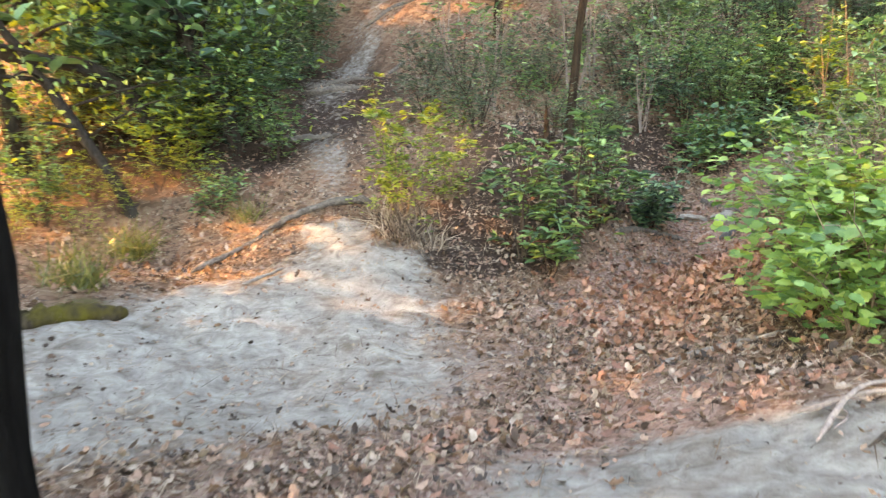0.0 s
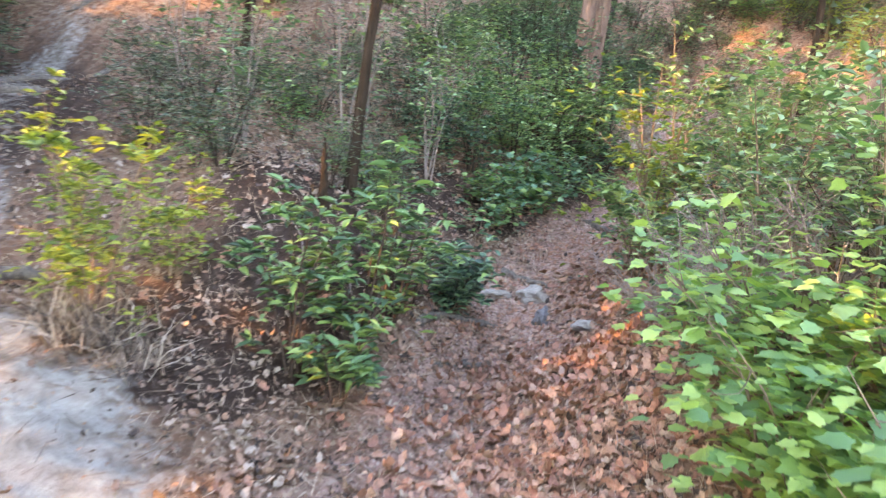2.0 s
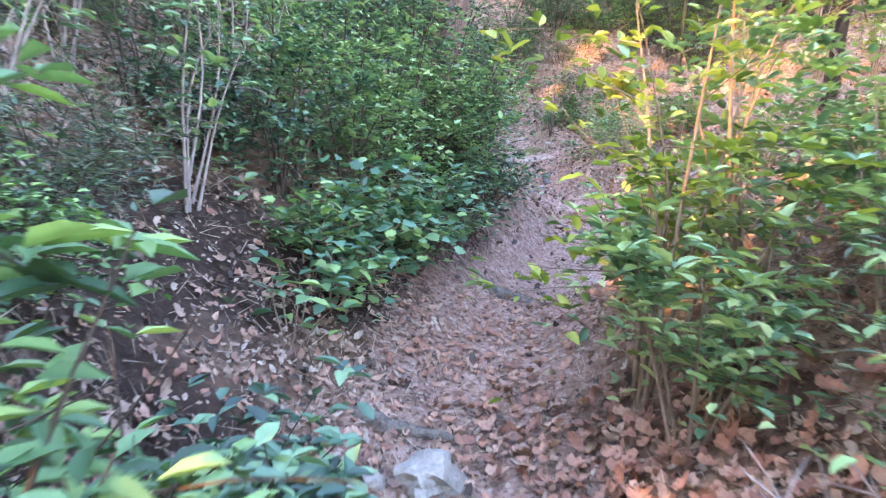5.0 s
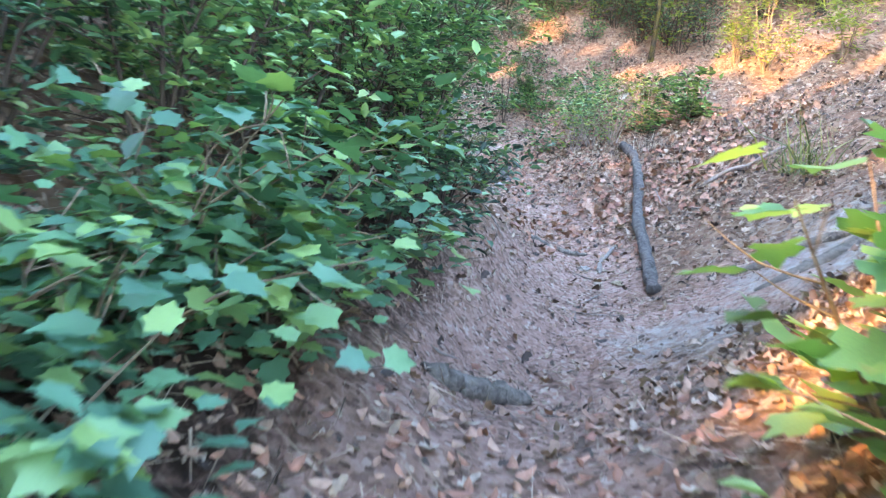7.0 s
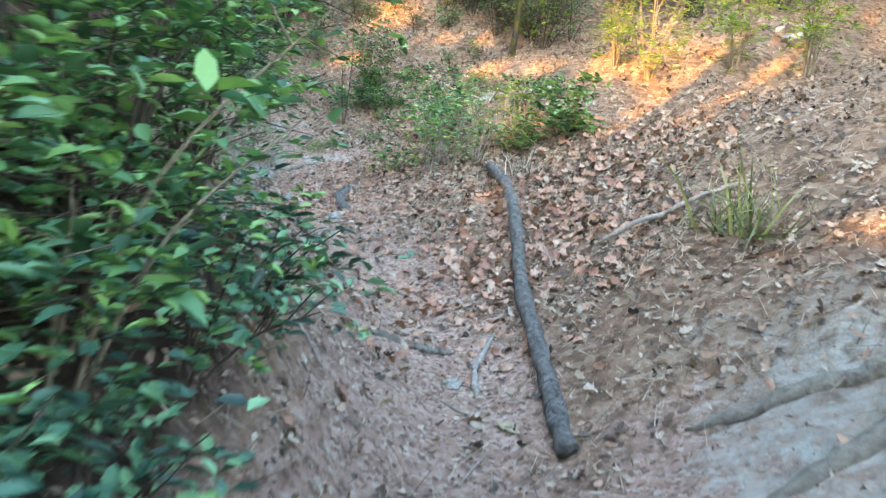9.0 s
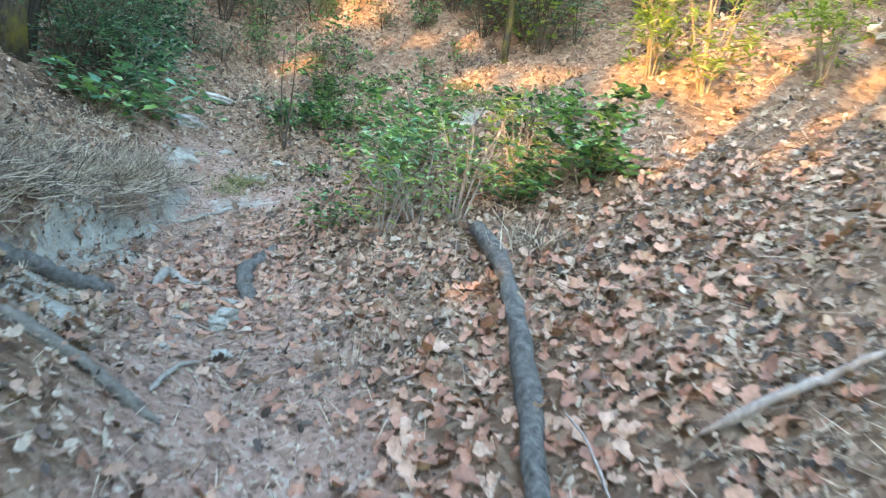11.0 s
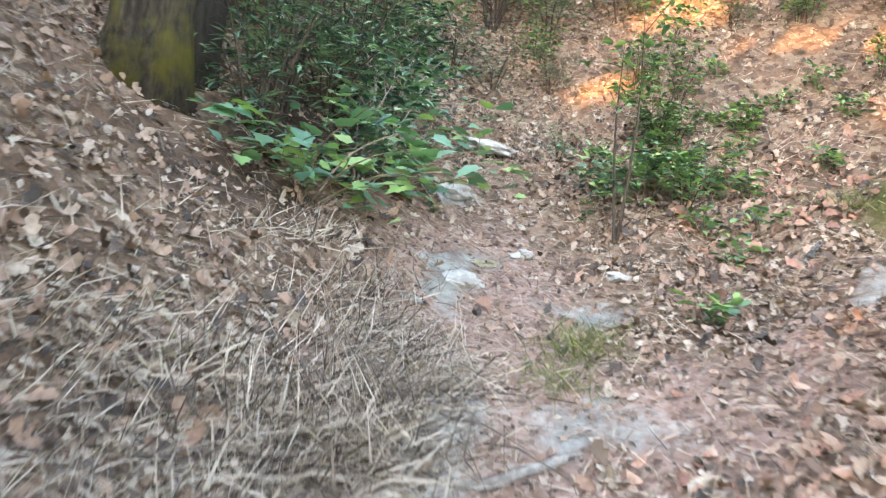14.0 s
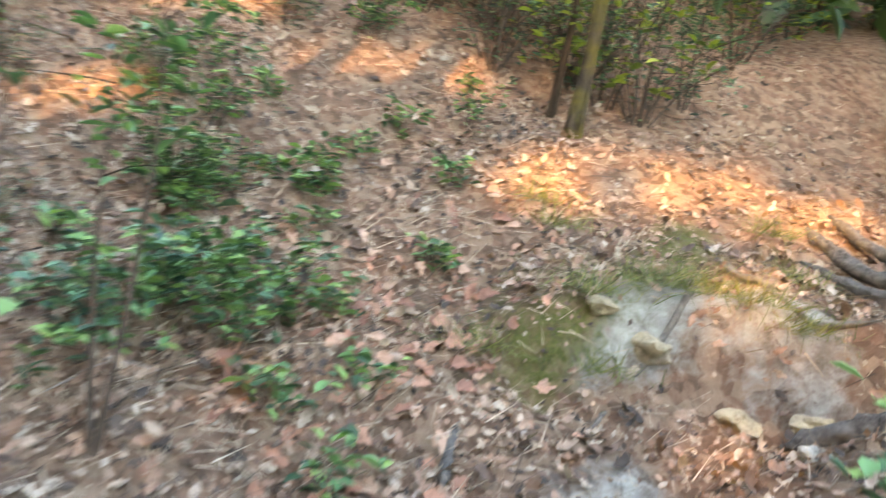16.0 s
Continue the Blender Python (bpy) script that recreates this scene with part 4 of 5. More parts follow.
# ---- the upper trail ----
shrub(10.15, 14.5, 0.22, 0.25, "low green bramble beside the trail", OVATE, LEAF_SMALL, STEM, 50, 0.06, 6, (0, 0), 5, 36)
shrub(10.65, 13.45, 0.4, 0.4, "low bright bramble at the end of the log", OVATE, LEAF_SMALL, STEM, 170, 0.065, 6, (0, 0), 5, 37)
shrub(11.35, 13.9, 0.4, 0.45, "low green bramble on the slope", OVATE, LEAF_SMALL, STEM, 150, 0.06, 6, (0, 0), 5, 38)
shrub(10.35, 13.95, 0.52, 0.55, "wispy shrub at the end of the log", OVATE, LEAF_PALE, TWIG_DEAD, 150, 0.05, 10, (0, 0), 6, 14)
shrub(10.95, 13.1, 0.45, 0.4, "low bright bramble beside the log", OVATE, LEAF_SMALL, STEM, 240, 0.075, 6, (0, 0), 5, 15)
shrub(10.75, 14.5, 0.5, 0.5, "light green shrub beside the trail", OVATE, LEAF_PALE, STEM, 190, 0.07, 8, (-0.05, 0.05), 6, 16)
for x, y, h in ((10.4, 13.7, 0.75), (10.75, 13.5, 0.6), (10.2, 14.1, 0.6)):
    shrub(x, y, h, 0.3, "dry yellow canes at the end of the log", NARROW, LEAF_YELLOW, TWIG_DEAD, 40, 0.09, 9, (0, 0), 4, 44, group="dry canes by the log")
shrub(11.3, 14.9, 0.6, 0.5, "sparse green shrub on the slope", OVATE, LEAF_SMALL, STEM, 220, 0.06, 7, (0, 0), 5, 17)
broadleaf(10.75, 17.85, 0.42, 0.8, "lobed green shrub over the upper trail", 60, 0.11, MAPLE, 7, (0.25, -0.15), 4, 14, 0.05, extra=110)
broadleaf(10.0, 17.45, 0.45, 0.85, "lobed green shrub at the foot of the steep bank", 120, 0.12, MAPLE, 8, (0.2, -0.15), 4, 10, 0.05, extra=160)
for x, y, h, w in ((9.9, 17.9, 0.9, 0.6), (10.6, 18.5, 1.0, 0.6), (11.2, 19.4, 1.2, 0.7), (11.9, 20.0, 1.3, 0.7), (10.4, 19.6, 1.4, 0.9), (12.4, 21.2, 1.4, 0.8), (10.2, 18.3, 1.3, 0.7), (10.9, 19.0, 1.4, 0.8), (13.4, 20.4, 0.9, 0.6), (14.2, 21.6, 1.3, 0.9)):
    shrub(x, y, h, w, "dark feathery bush beside the upper trail", NARROW, LEAF_DARK, STEM_DARK, 380, 0.08, 9, (0, 0), 7, 18, "bush", "bush", 0.1, "bushes beside the upper trail")
shrub(11.9, 17.1, 1.35, 0.1, "bare thin sapling at the trail edge", OVATE, LEAF_SMALL, STEM_DARK, 60, 0.06, 2, (-0.05, 0.05), 4, 19)
shrub(13.1, 17.9, 1.0, 0.15, "thin leafy sapling on the slope", OVATE, LEAF_SMALL, STEM, 120, 0.06, 3, (0, 0), 5, 20)
shrub(12.4, 17.35, 0.4, 0.3, "low green plants among the leaves", OVATE, LEAF_SMALL, STEM, 140, 0.06, 5, (0, 0), 4, 21)
shrub(12.2, 17.5, 0.5, 0.3, "low dark green plant among the leaves", OVATE, LEAF_DARK, STEM, 120, 0.06, 5, (0, 0), 4, 22)
for x, y in ((13.35, 17.35), (13.3, 16.65), (13.6, 17.5), (12.75, 17.0)):
    shrub(x, y, 0.14, 0.12, "small green seedling among dead leaves", OVATE, LEAF_SMALL, STEM, 30, 0.06, 4, (0, 0), 2, 23, "seedling", "plant", 0.02, "seedlings on the slope")
for x, y, h in ((12.2, 12.9, 1.2), (12.35, 13.4, 1.1), (13.0, 11.5, 1.2), (12.8, 12.2, 0.9), (14.0, 13.0, 1.3)):
    shrub(x, y, h, 0.3, "yellow sunlit cane shrub on the slope", NARROW, LEAF_YELLOW, STEM, 260, 0.09, 8, (0, 0), 4, 24, group="cane shrubs on the slope")
for x, y in ((15.1, 17.05), (15.2, 17.7), (15.3, 16.5), (15.0, 16.0), (15.4, 17.2), (15.9, 16.4), (16.3, 17.6), (15.6, 18.4), (16.6, 15.4)):
    shrub(x, y, 0.9, 0.6, "dark tangle of dead twigs on the slope", OVATE, LEAF_DARK, STEM_DARK, 120, 0.05, 12, (0, 0), 9, 25, "dead_shrub", "shrub", 0.1, "dead shrubs on the slope")
for x, y in ((8.2, 16.6), (7.9, 16.0), (8.5, 17.0)):
    shrub(x, y, 1.6, 0.3, "bare grey-brown saplings on the steep bank", OVATE, LEAF_SMALL, TWIG_DEAD, 40, 0.06, 4, (0, 0), 5, 26, group="bare saplings on the bank")

# undergrowth that closes the slopes
wild = np.random.default_rng(41)
def thicket(rows, label, leaf, material, count, size, group, scatter=0.1, name="shrub", category="shrub"):
    """One shrub built, then copied along with turns and sizes of its own."""
    first = None
    for x, y, h in rows:
        if first is None:
            first = shrub(x, y, 1.0, 0.55, label, leaf, material, STEM_DARK, count, size, 4, (0, 0), 8, 50, name, category, scatter, group)
            first.scale = (h, h, h)
        else:
            ob = copy_thing(first, pose(x, y, gz(x, y), 0, 0, wild.uniform(0, 360)))
            ob.scale = (h * wild.uniform(0.9, 1.25), h * wild.uniform(0.9, 1.25), h)


def field(n, x0, x1, y0, y1, low, high):
    return [(wild.uniform(x0, x1), wild.uniform(y0, y1), wild.uniform(low, high)) for _ in range(n)]


def clear(rows, off=1.1):
    out = []
    for x, y, h in rows:
        s, d = trail_near(np.array([x]), np.array([y]))
        if abs(d[0]) > off + 0.45 * h and math.hypot(x + 1.5, (y - 10.5) * 0.16) > 0.9 and not (x < 0.2 and y < 7.4) and not (x > 5 and h > 0.5 and in_the_sun(x, y, 0.3 * h, 0.9 * h)):
            out.append((x, y, h))
    return out


thicket(clear(field(8, -0.3, 4.5, 8.8, 13.5, 0.5, 0.9)), "grey-green undergrowth covering the slope", NARROW, LEAF_NEEDLE, 420, 0.085, "undergrowth on the slope", 0.12)
thicket(clear(field(13, 0.0, 5.5, 9.6, 15.5, 0.6, 1.1)), "fresh green undergrowth covering the slope", OVATE, LEAF_PALE, 260, 0.085, "undergrowth on the slope", 0.12)
thicket(clear(field(24, -7.0, -2.2, 8.2, 15.0, 0.7, 1.3)), "golden green undergrowth under the dark trees", OVATE, LEAF_YELLOW, 230, 0.08, "undergrowth under the trees", 0.12, "bush", "bush")
thicket(clear(field(16, -7.0, -2.0, 8.6, 14.0, 0.8, 1.4)), "dull green undergrowth under the dark trees", NARROW, LEAF_NEEDLE, 420, 0.085, "undergrowth under the trees", 0.12, "bush", "bush")
thicket(clear(field(20, 2.9, 7.5, 4.0, 9.3, 0.6, 0.95), 0.9), "light green undergrowth on the trailside bank", OVATE, LEAF_PALE, 150, 0.085, "undergrowth on the bank", 0.11)
thicket(clear(field(14, 3.2, 7.0, 4.5, 8.5, 0.6, 0.95), 0.9), "thin dry-stemmed undergrowth on the bank", NARROW, LEAF_NEEDLE, 150, 0.09, "undergrowth on the bank", 0.12)
thicket(clear(field(12, 9.2, 13.0, 18.0, 22.5, 0.7, 1.2), 0.6), "dull green bushes beside the upper trail", NARROW, LEAF_NEEDLE, 420, 0.085, "bushes beside the upper trail", 0.12)
thicket(clear(field(14, 9.5, 16.5, 18.5, 24.0, 0.7, 1.3), 0.7), "fresh green bushes beside the upper trail", OVATE, LEAF_SMALL, 260, 0.085, "bushes beside the upper trail", 0.12)
thicket(clear(field(12, 14.6, 19.0, 12.0, 19.5, 0.7, 1.2), 1.0), "dark twiggy bushes on the slope", NARROW, LEAF_DARK, 260, 0.08, "bushes on the slope", 0.12)
thicket(clear(field(12, 6.0, 8.6, 16.6, 20.0, 0.7, 1.2), 1.2), "dull green bushes on the steep bank", NARROW, LEAF_NEEDLE, 300, 0.085, "bushes on the bank", 0.12)
# row of unseen bushes, added to keep the low sun off the sand
thicket([(-6.6 + wild.uniform(-0.6, 0.6), -1.5 + 1.15 * k, wild.uniform(2.2, 3.2)) for k in range(7)], "unseen tall bushes added to shade the clearing", OVATE, LEAF_SMALL, 420, 0.1, "bushes beyond the clearing", 0.13)
thicket(clear(field(11, -0.4, 2.6, 7.9, 11.0, 0.3, 0.6), 1.0), "low grey-green brush on the mound", NARROW, LEAF_NEEDLE, 200, 0.08, "brush on the mound", 0.12)
thicket(clear(field(7, 0.0, 2.6, 7.8, 10.5, 0.3, 0.6), 1.0), "low green brush on the mound", OVATE, LEAF_SMALL, 170, 0.08, "brush on the mound", 0.12)
thicket(clear(field(26, 8.5, 17.0, 2.5, 9.0, 1.0, 1.8), 1.0), "green brush along the top of the bank", OVATE, LEAF_SMALL, 260, 0.085, "brush on the bank's top", 0.13)
thicket(clear(field(18, 14.0, 20.0, 8.0, 14.5, 0.9, 1.7), 1.0), "yellow-green brush along the top of the slope", OVATE, LEAF_YELLOW, 200, 0.085, "brush on the slope's top", 0.13)
thicket(clear(field(26, 9.2, 17.5, 18.3, 25.0, 0.7, 1.4), 0.8), "dull green brush around the upper trail", NARROW, LEAF_NEEDLE, 420, 0.085, "bushes beside the upper trail", 0.12)
thicket(clear(field(16, 5.5, 9.0, 13.8, 19.0, 0.7, 1.2), 1.7), "grey-green brush on the steep bank", NARROW, LEAF_NEEDLE, 300, 0.085, "bushes on the bank", 0.12)
thicket(clear(field(16, -1.5, 5.0, 13.5, 18.5, 0.9, 1.6), 1.5), "green brush on the upper slope", OVATE, LEAF_PALE, 260, 0.085, "undergrowth on the slope", 0.13)
for x, y, h in ((6.2, 13.7, 2.0), (6.9, 14.3, 2.3), (7.3, 15.2, 2.2), (6.4, 15.0, 2.4), (6.6, 16.3, 1.2), (5.4, 14.2, 2.2)):
    shrub(x, y, h, 0.7, "tall dark brush behind the pines", NARROW, LEAF_DARK, STEM_DARK, 620, 0.1, 6, (0, 0), 9, 29, "bush", "bush", 0.16, "tall brush behind the pines")
for x, y, h, n in ((10.5, 17.8, 0.6, 150), (10.9, 18.3, 0.7, 170), (11.35, 18.95, 0.85, 190), (11.85, 19.6, 1.0, 220)):
    shrub(x, y, h, 0.4, "airy blue-green shrub beside the upper trail", OVATE, LEAF_DARK, TWIG_DEAD, n, 0.07, 7, (0.1, -0.05), 7, 30, group="shrubs beside the upper trail")
shrub(13.0, 20.0, 1.1, 0.6, "dark tangle of dead twigs across the upper trail", OVATE, LEAF_DARK, STEM_DARK, 40, 0.05, 14, (0, 0), 10, 31, "dead_shrub", "shrub", 0.1)
for x, y in ((13.4, 17.7), (13.41, 17.38), (12.34, 16.81), (12.8, 17.45), (13.15, 17.2), (12.6, 16.6), (13.9, 17.4), (12.2, 16.5), (12.9, 16.9), (11.4, 16.1), (13.8, 16.8), (12.9, 17.7), (13.9, 18.0), (14.2, 17.3), (12.5, 17.9)):
    shrub(x, y, 0.16, 0.14, "small green seedling among dead leaves", OVATE, LEAF_SMALL, STEM, 22, 0.062, 4, (0, 0), 3, 32, "seedling", "plant", 0.02, "seedlings on the slope")
thicket(clear(field(22, 12.0, 16.5, 17.8, 22.5, 0.4, 0.75), 0.6), "thin green brush on the slope above the trail", NARROW, LEAF_NEEDLE, 150, 0.09, "brush above the upper trail", 0.14)
thicket(clear(field(14, 15.0, 17.6, 15.8, 19.8, 0.6, 1.1), 0.8), "grey-green twiggy brush above the trail", NARROW, LEAF_NEEDLE, 260, 0.085, "brush above the upper trail", 0.13)
thicket(clear(field(8, 15.0, 18.0, 15.0, 19.0, 0.6, 1.1), 0.8), "yellow-green brush above the trail", OVATE, LEAF_YELLOW, 160, 0.08, "brush above the upper trail", 0.13)
thicket(clear(field(40, 12.3, 15.4, 16.9, 20.5, 0.22, 0.45), 0.9), "low green plants among the dead leaves", OVATE, LEAF_SMALL, 60, 0.12, "low plants on the slope", 0.08, "low_plant", "plant")
thicket(clear(field(20, -5.4, -2.3, 8.9, 15.5, 0.8, 1.5)), "dark feathery growth beside the steep trail", NARROW, LEAF_DARK, 480, 0.085, "undergrowth under the trees", 0.13, "bush", "bush")
thicket(clear(field(14, -5.6, -2.4, 8.4, 15.5, 0.9, 1.6)), "olive feathery growth under the dark trees", NARROW, LEAF_NEEDLE, 420, 0.09, "undergrowth under the trees", 0.13, "bush", "bush")
thicket([(-3.5, 7.85, 0.5), (-3.2, 8.2, 0.5), (-3.9, 8.1, 0.6), (-4.3, 7.7, 0.55), (-3.0, 8.5, 0.45), (-2.7, 8.2, 0.35), (-3.7, 7.4, 0.35), (-4.5, 8.4, 0.6), (-2.45, 8.0, 0.3), (-4.1, 6.9, 0.4)], "golden green ferny growth on the leafy bank", NARROW, LEAF_YELLOW, 150, 0.1, "growth on the leafy bank", 0.13)
for x, y, h in ((5.25, 10.85, 0.5), (5.75, 11.25, 0.45), (4.9, 10.65, 0.5), (6.2, 11.55, 0.4)):
    shrub(x, y, h, 0.28, "low blue-green shrub at the foot of the bush", OVATE, LEAF_DARK, STEM_DARK, 130, 0.055, 5, (0.05, -0.05), 6, 35, group="low shrubs at the bush's foot")
broadleaf(10.9, 14.2, 0.42, 0.45, "light green shrub with oval leaves beside the trail", 90, 0.085, OVATE, 5, (-0.1, 0.0), 5, 14)
thicket([(12.6, 19.35, 0.55), (12.95, 19.0, 0.45), (13.4, 19.6, 0.8), (12.3, 19.6, 0.6), (13.9, 19.2, 0.75), (13.5, 18.5, 0.4), (14.4, 18.3, 0.5), (14.9, 19.5, 0.9), (12.9, 21.0, 1.1), (14.0, 20.5, 1.1), (15.2, 20.8, 1.1), (15.6, 18.6, 0.8), (12.4, 18.2, 0.3), (16.3, 19.7, 1.0)], "grey-green twiggy brush above the trail", NARROW, LEAF_NEEDLE, 300, 0.085, "brush above the upper trail", 0.13)
thicket([(13.1, 19.4, 0.5), (14.5, 19.0, 0.6), (13.6, 20.2, 0.9), (15.0, 20.0, 0.9), (12.8, 20.6, 0.9), (15.9, 19.2, 0.8), (14.8, 21.4, 1.2), (16.6, 18.4, 0.9)], "fresh green brush above the trail", OVATE, LEAF_SMALL, 170, 0.08, "brush above the upper trail", 0.13)

# ---- wood, stones and litter ----
def on_ground(points, lift=0.0):
    return [(x, y, gz(x, y) + lift + (q[0] if q else 0)) for x, y, *q in points]


def limb(name, points, r0, r1, label, material, category, lift=0.0, sides=9, n=14, knobs=0.25, group=""):
    r = np.random.default_rng(int(abs(points[0][0]) * 1000 + abs(points[0][1]) * 77))
    n = n * 2
    line = bend(on_ground(points, lift), n)
    rad = np.linspace(r0, r1, n) * (0.92 + 0.16 * value_noise(np.arange(n) * 0.35, np.full(n, r0 * 90), 4))
    if name in ("root", "stick", "dead_branch", "driftwood", "twig"):
        rad *= np.clip(np.minimum(np.arange(n) + 0.6, n - np.arange(n) - 0.4) / 3.5, 0.25, 1)
        line[:, :2] += np.cumsum(r.normal(0, r0 * 0.12, (n, 2)), 0)
        if name == "root":
            line[:, 2] = ground(line[:, 0], line[:, 1]) + (line[:, 2] - ground(line[:, 0], line[:, 1])) * 0.6 - rad * 0.35
    line += r.normal(0, r0 * 0.07, (n, 3))
    ob = new(name, mesh(name, *tube(line, rad, sides, knobs, int(r0 * 1000)), material))
    return tagged(ob, label, category, group)


limb("log", [(7.22, 10.78), (7.75, 11.2), (8.5, 11.85), (9.3, 12.48), (9.9, 13.0), (10.3, 13.45)], 0.043, 0.05, "long grey fallen log lying along the trail", BARK_LOG, "log", 0.05, 14, 30, 0.32)
limb("driftwood", [(-1.75, 6.95), (-1.4, 7.1, 0.04), (-1.0, 7.25, 0.05), (-0.7, 7.3)], 0.025, 0.05, "weathered root lying at the fork of the trails", WOOD_ROOT, "root", 0.05)
limb("stick", [(-2.3, 6.4), (-1.9, 6.8), (-1.5, 7.2)], 0.03, 0.022, "long dark stick on the leafy bank", WOOD_ROOT, "stick", 0.04)
limb("stick", [(-1.62, 5.7), (-1.35, 6.1)], 0.018, 0.012, "short broken stick on sand", WOOD_GREY, "stick", 0.02)
limb("stick", [(1.2, 3.9), (1.5, 3.95), (1.9, 3.85)], 0.022, 0.012, "grey stick among dead leaves", WOOD_GREY, "stick", 0.025)
limb("dead_branch", [(1.35, 2.45), (1.6, 2.65, 0.05), (1.95, 2.7)], 0.013, 0.006, "dead branch lying among brown leaves", TWIG_DEAD, "branch", 0.03)
limb("dead_branch", [(1.4, 2.7), (1.65, 2.6, 0.04), (1.85, 2.4)], 0.012, 0.006, "dead branch lying among brown leaves", TWIG_DEAD, "branch", 0.03)
limb("stick", [(1.45, 2.3), (1.75, 2.45, 0.03), (2.05, 2.75)], 0.011, 0.007, "dark stick among brown leaves", STEM_DARK, "stick", 0.03)
limb("root", [(1.7, 7.2), (2.1, 7.6), (2.75, 7.86)], 0.05, 0.03, "dark root forming a step across the trail", WOOD_ROOT, "root", 0.02, group="roots across the trail")
limb("root", [(1.75, 6.85), (2.3, 7.25)], 0.035, 0.02, "dark root across the trail", WOOD_ROOT, "root", 0.012, group="roots across the trail")
limb("root", [(3.1, 8.85), (3.3, 8.72), (3.55, 8.55)], 0.045, 0.025, "grey root crossing the trail", WOOD_ROOT, "root", 0.015, group="roots across the trail")
limb("root", [(4.8, 10.12), (5.1, 10.15), (5.4, 10.12)], 0.06, 0.045, "grey root crossing the trail", WOOD_ROOT, "root", 0.03, group="roots across the trail")
limb("root", [(7.35, 12.02), (7.6, 11.98), (7.8, 11.82)], 0.03, 0.02, "grey root crossing the trail", WOOD_ROOT, "root", 0.01, group="roots across the trail")
limb("stick", [(7.48, 11.4), (7.75, 11.6), (8.1, 11.74)], 0.02, 0.012, "thin grey stick beside the log", WOOD_GREY, "stick", 0.015)
limb("root", [(6.95, 10.0), (7.25, 9.75), (7.7, 9.5), (8.2, 9.1)], 0.04, 0.06, "grey root running up the bare bank", WOOD_ROOT, "root", 0.01, group="roots on the bare bank")
limb("root", [(7.45, 10.4), (7.6, 10.0), (7.75, 9.7), (8.3, 9.35)], 0.035, 0.06, "grey root running up the bare bank", WOOD_ROOT, "root", 0.01, group="roots on the bare bank")
limb("dead_branch", [(8.95, 11.62), (9.06, 11.4, 0.07), (9.2, 11.3, 0.03), (9.27, 11.08, 0.08), (9.5, 10.9)], 0.02, 0.011, "pale bare branch on dead leaves", TWIG_DEAD, "branch", 0.03)
limb("root", [(8.05, 14.95), (8.35, 14.85, 0.05), (8.62, 14.85, 0.04), (8.85, 14.9)], 0.055, 0.035, "thick dark root over pale sand", BARK_LOG, "root", 0.03, group="roots in the gully")
limb("root", [(7.75, 13.9), (7.95, 13.5), (8.1, 13.2)], 0.04, 0.025, "grey root over pale sand", WOOD_ROOT, "root", 0.02, group="roots in the gully")
limb("root", [(9.1, 14.85), (9.3, 15.0, 0.1), (9.35, 14.85, 0.03), (9.5, 14.7)], 0.035, 0.02, "forked pale root end", WOOD_GREY, "root", 0.0, group="roots in the gully")
limb("root", [(9.4, 14.35), (9.55, 14.55, 0.06), (9.75, 14.72, 0.03), (10.0, 14.75)], 0.06, 0.04, "bent dark root in the trail", BARK_LOG, "root", 0.02, group="roots in the gully")
limb("stick", [(8.2, 13.4), (8.4, 13.55), (8.65, 13.72)], 0.014, 0.01, "thin grey stick on the trail", WOOD_GREY, "stick", 0.015)
limb("root", [(9.72, 16.1), (9.9, 15.95), (10.1, 15.8), (10.3, 15.72)], 0.03, 0.015, "pale root at the trail edge", WOOD_GREY, "root", 0.01)
limb("stick", [(3.0, 5.75, 0.05), (3.12, 5.85, 0.3), (3.2, 6.0, 0.42), (3.22, 6.1, 0.62)], 0.012, 0.006, "crooked pale dead stem on the bank", TWIG_DEAD, "stick", 0.0)
limb("stick", [(2.9, 6.2), (3.1, 5.95, 0.22), (3.4, 5.7, 0.3), (3.65, 5.5, 0.5)], 0.013, 0.006, "crooked pale dead stem on the bank", TWIG_DEAD, "stick", 0.0)
limb("twig", [(8.62, 11.72, 0.11), (8.78, 11.9, 0.12), (8.9, 12.05, 0.1)], 0.006, 0.004, "thin pale twig lying across the log", TWIG_DEAD, "twig", 0.0)
limb("root", [(13.0, 15.15), (12.95, 14.98, 0.06), (12.75, 14.9, 0.03), (12.5, 14.85)], 0.05, 0.06, "grey dead limb on the slope", BARK_LOG, "root", 0.03, group="dead limbs on the slope")
limb("dead_branch", [(14.3, 15.0), (14.0, 14.7, 0.05), (13.6, 14.3)], 0.035, 0.05, "dark dead limb on the slope", BARK_LOG, "branch", 0.04, group="dead limbs on the slope")
limb("dead_branch", [(14.6, 14.85), (14.2, 14.6, 0.06), (13.8, 14.15)], 0.03, 0.04, "dark dead limb on the slope", BARK_LOG, "branch", 0.05, group="dead limbs on the slope")
limb("dead_branch", [(14.0, 15.05), (13.75, 14.75, 0.05), (13.35, 14.45)], 0.022, 0.035, "dark dead limb on the slope", BARK_LOG, "branch", 0.04, group="dead limbs on the slope")
limb("root", [(13.5, 15.6, 0.03), (13.3, 15.55, 0.02), (13.1, 15.7), (12.85, 15.8)], 0.018, 0.012, "thin grey root hanging over the mossy bank", WOOD_ROOT, "root", 0.01, group="roots on the mossy bank")
limb("root", [(13.75, 15.45, 0.02), (13.5, 15.3, 0.03), (13.3, 15.1), (13.15, 14.9)], 0.02, 0.012, "thin grey root hanging over the mossy bank", WOOD_ROOT, "root", 0.01, group="roots on the mossy bank")
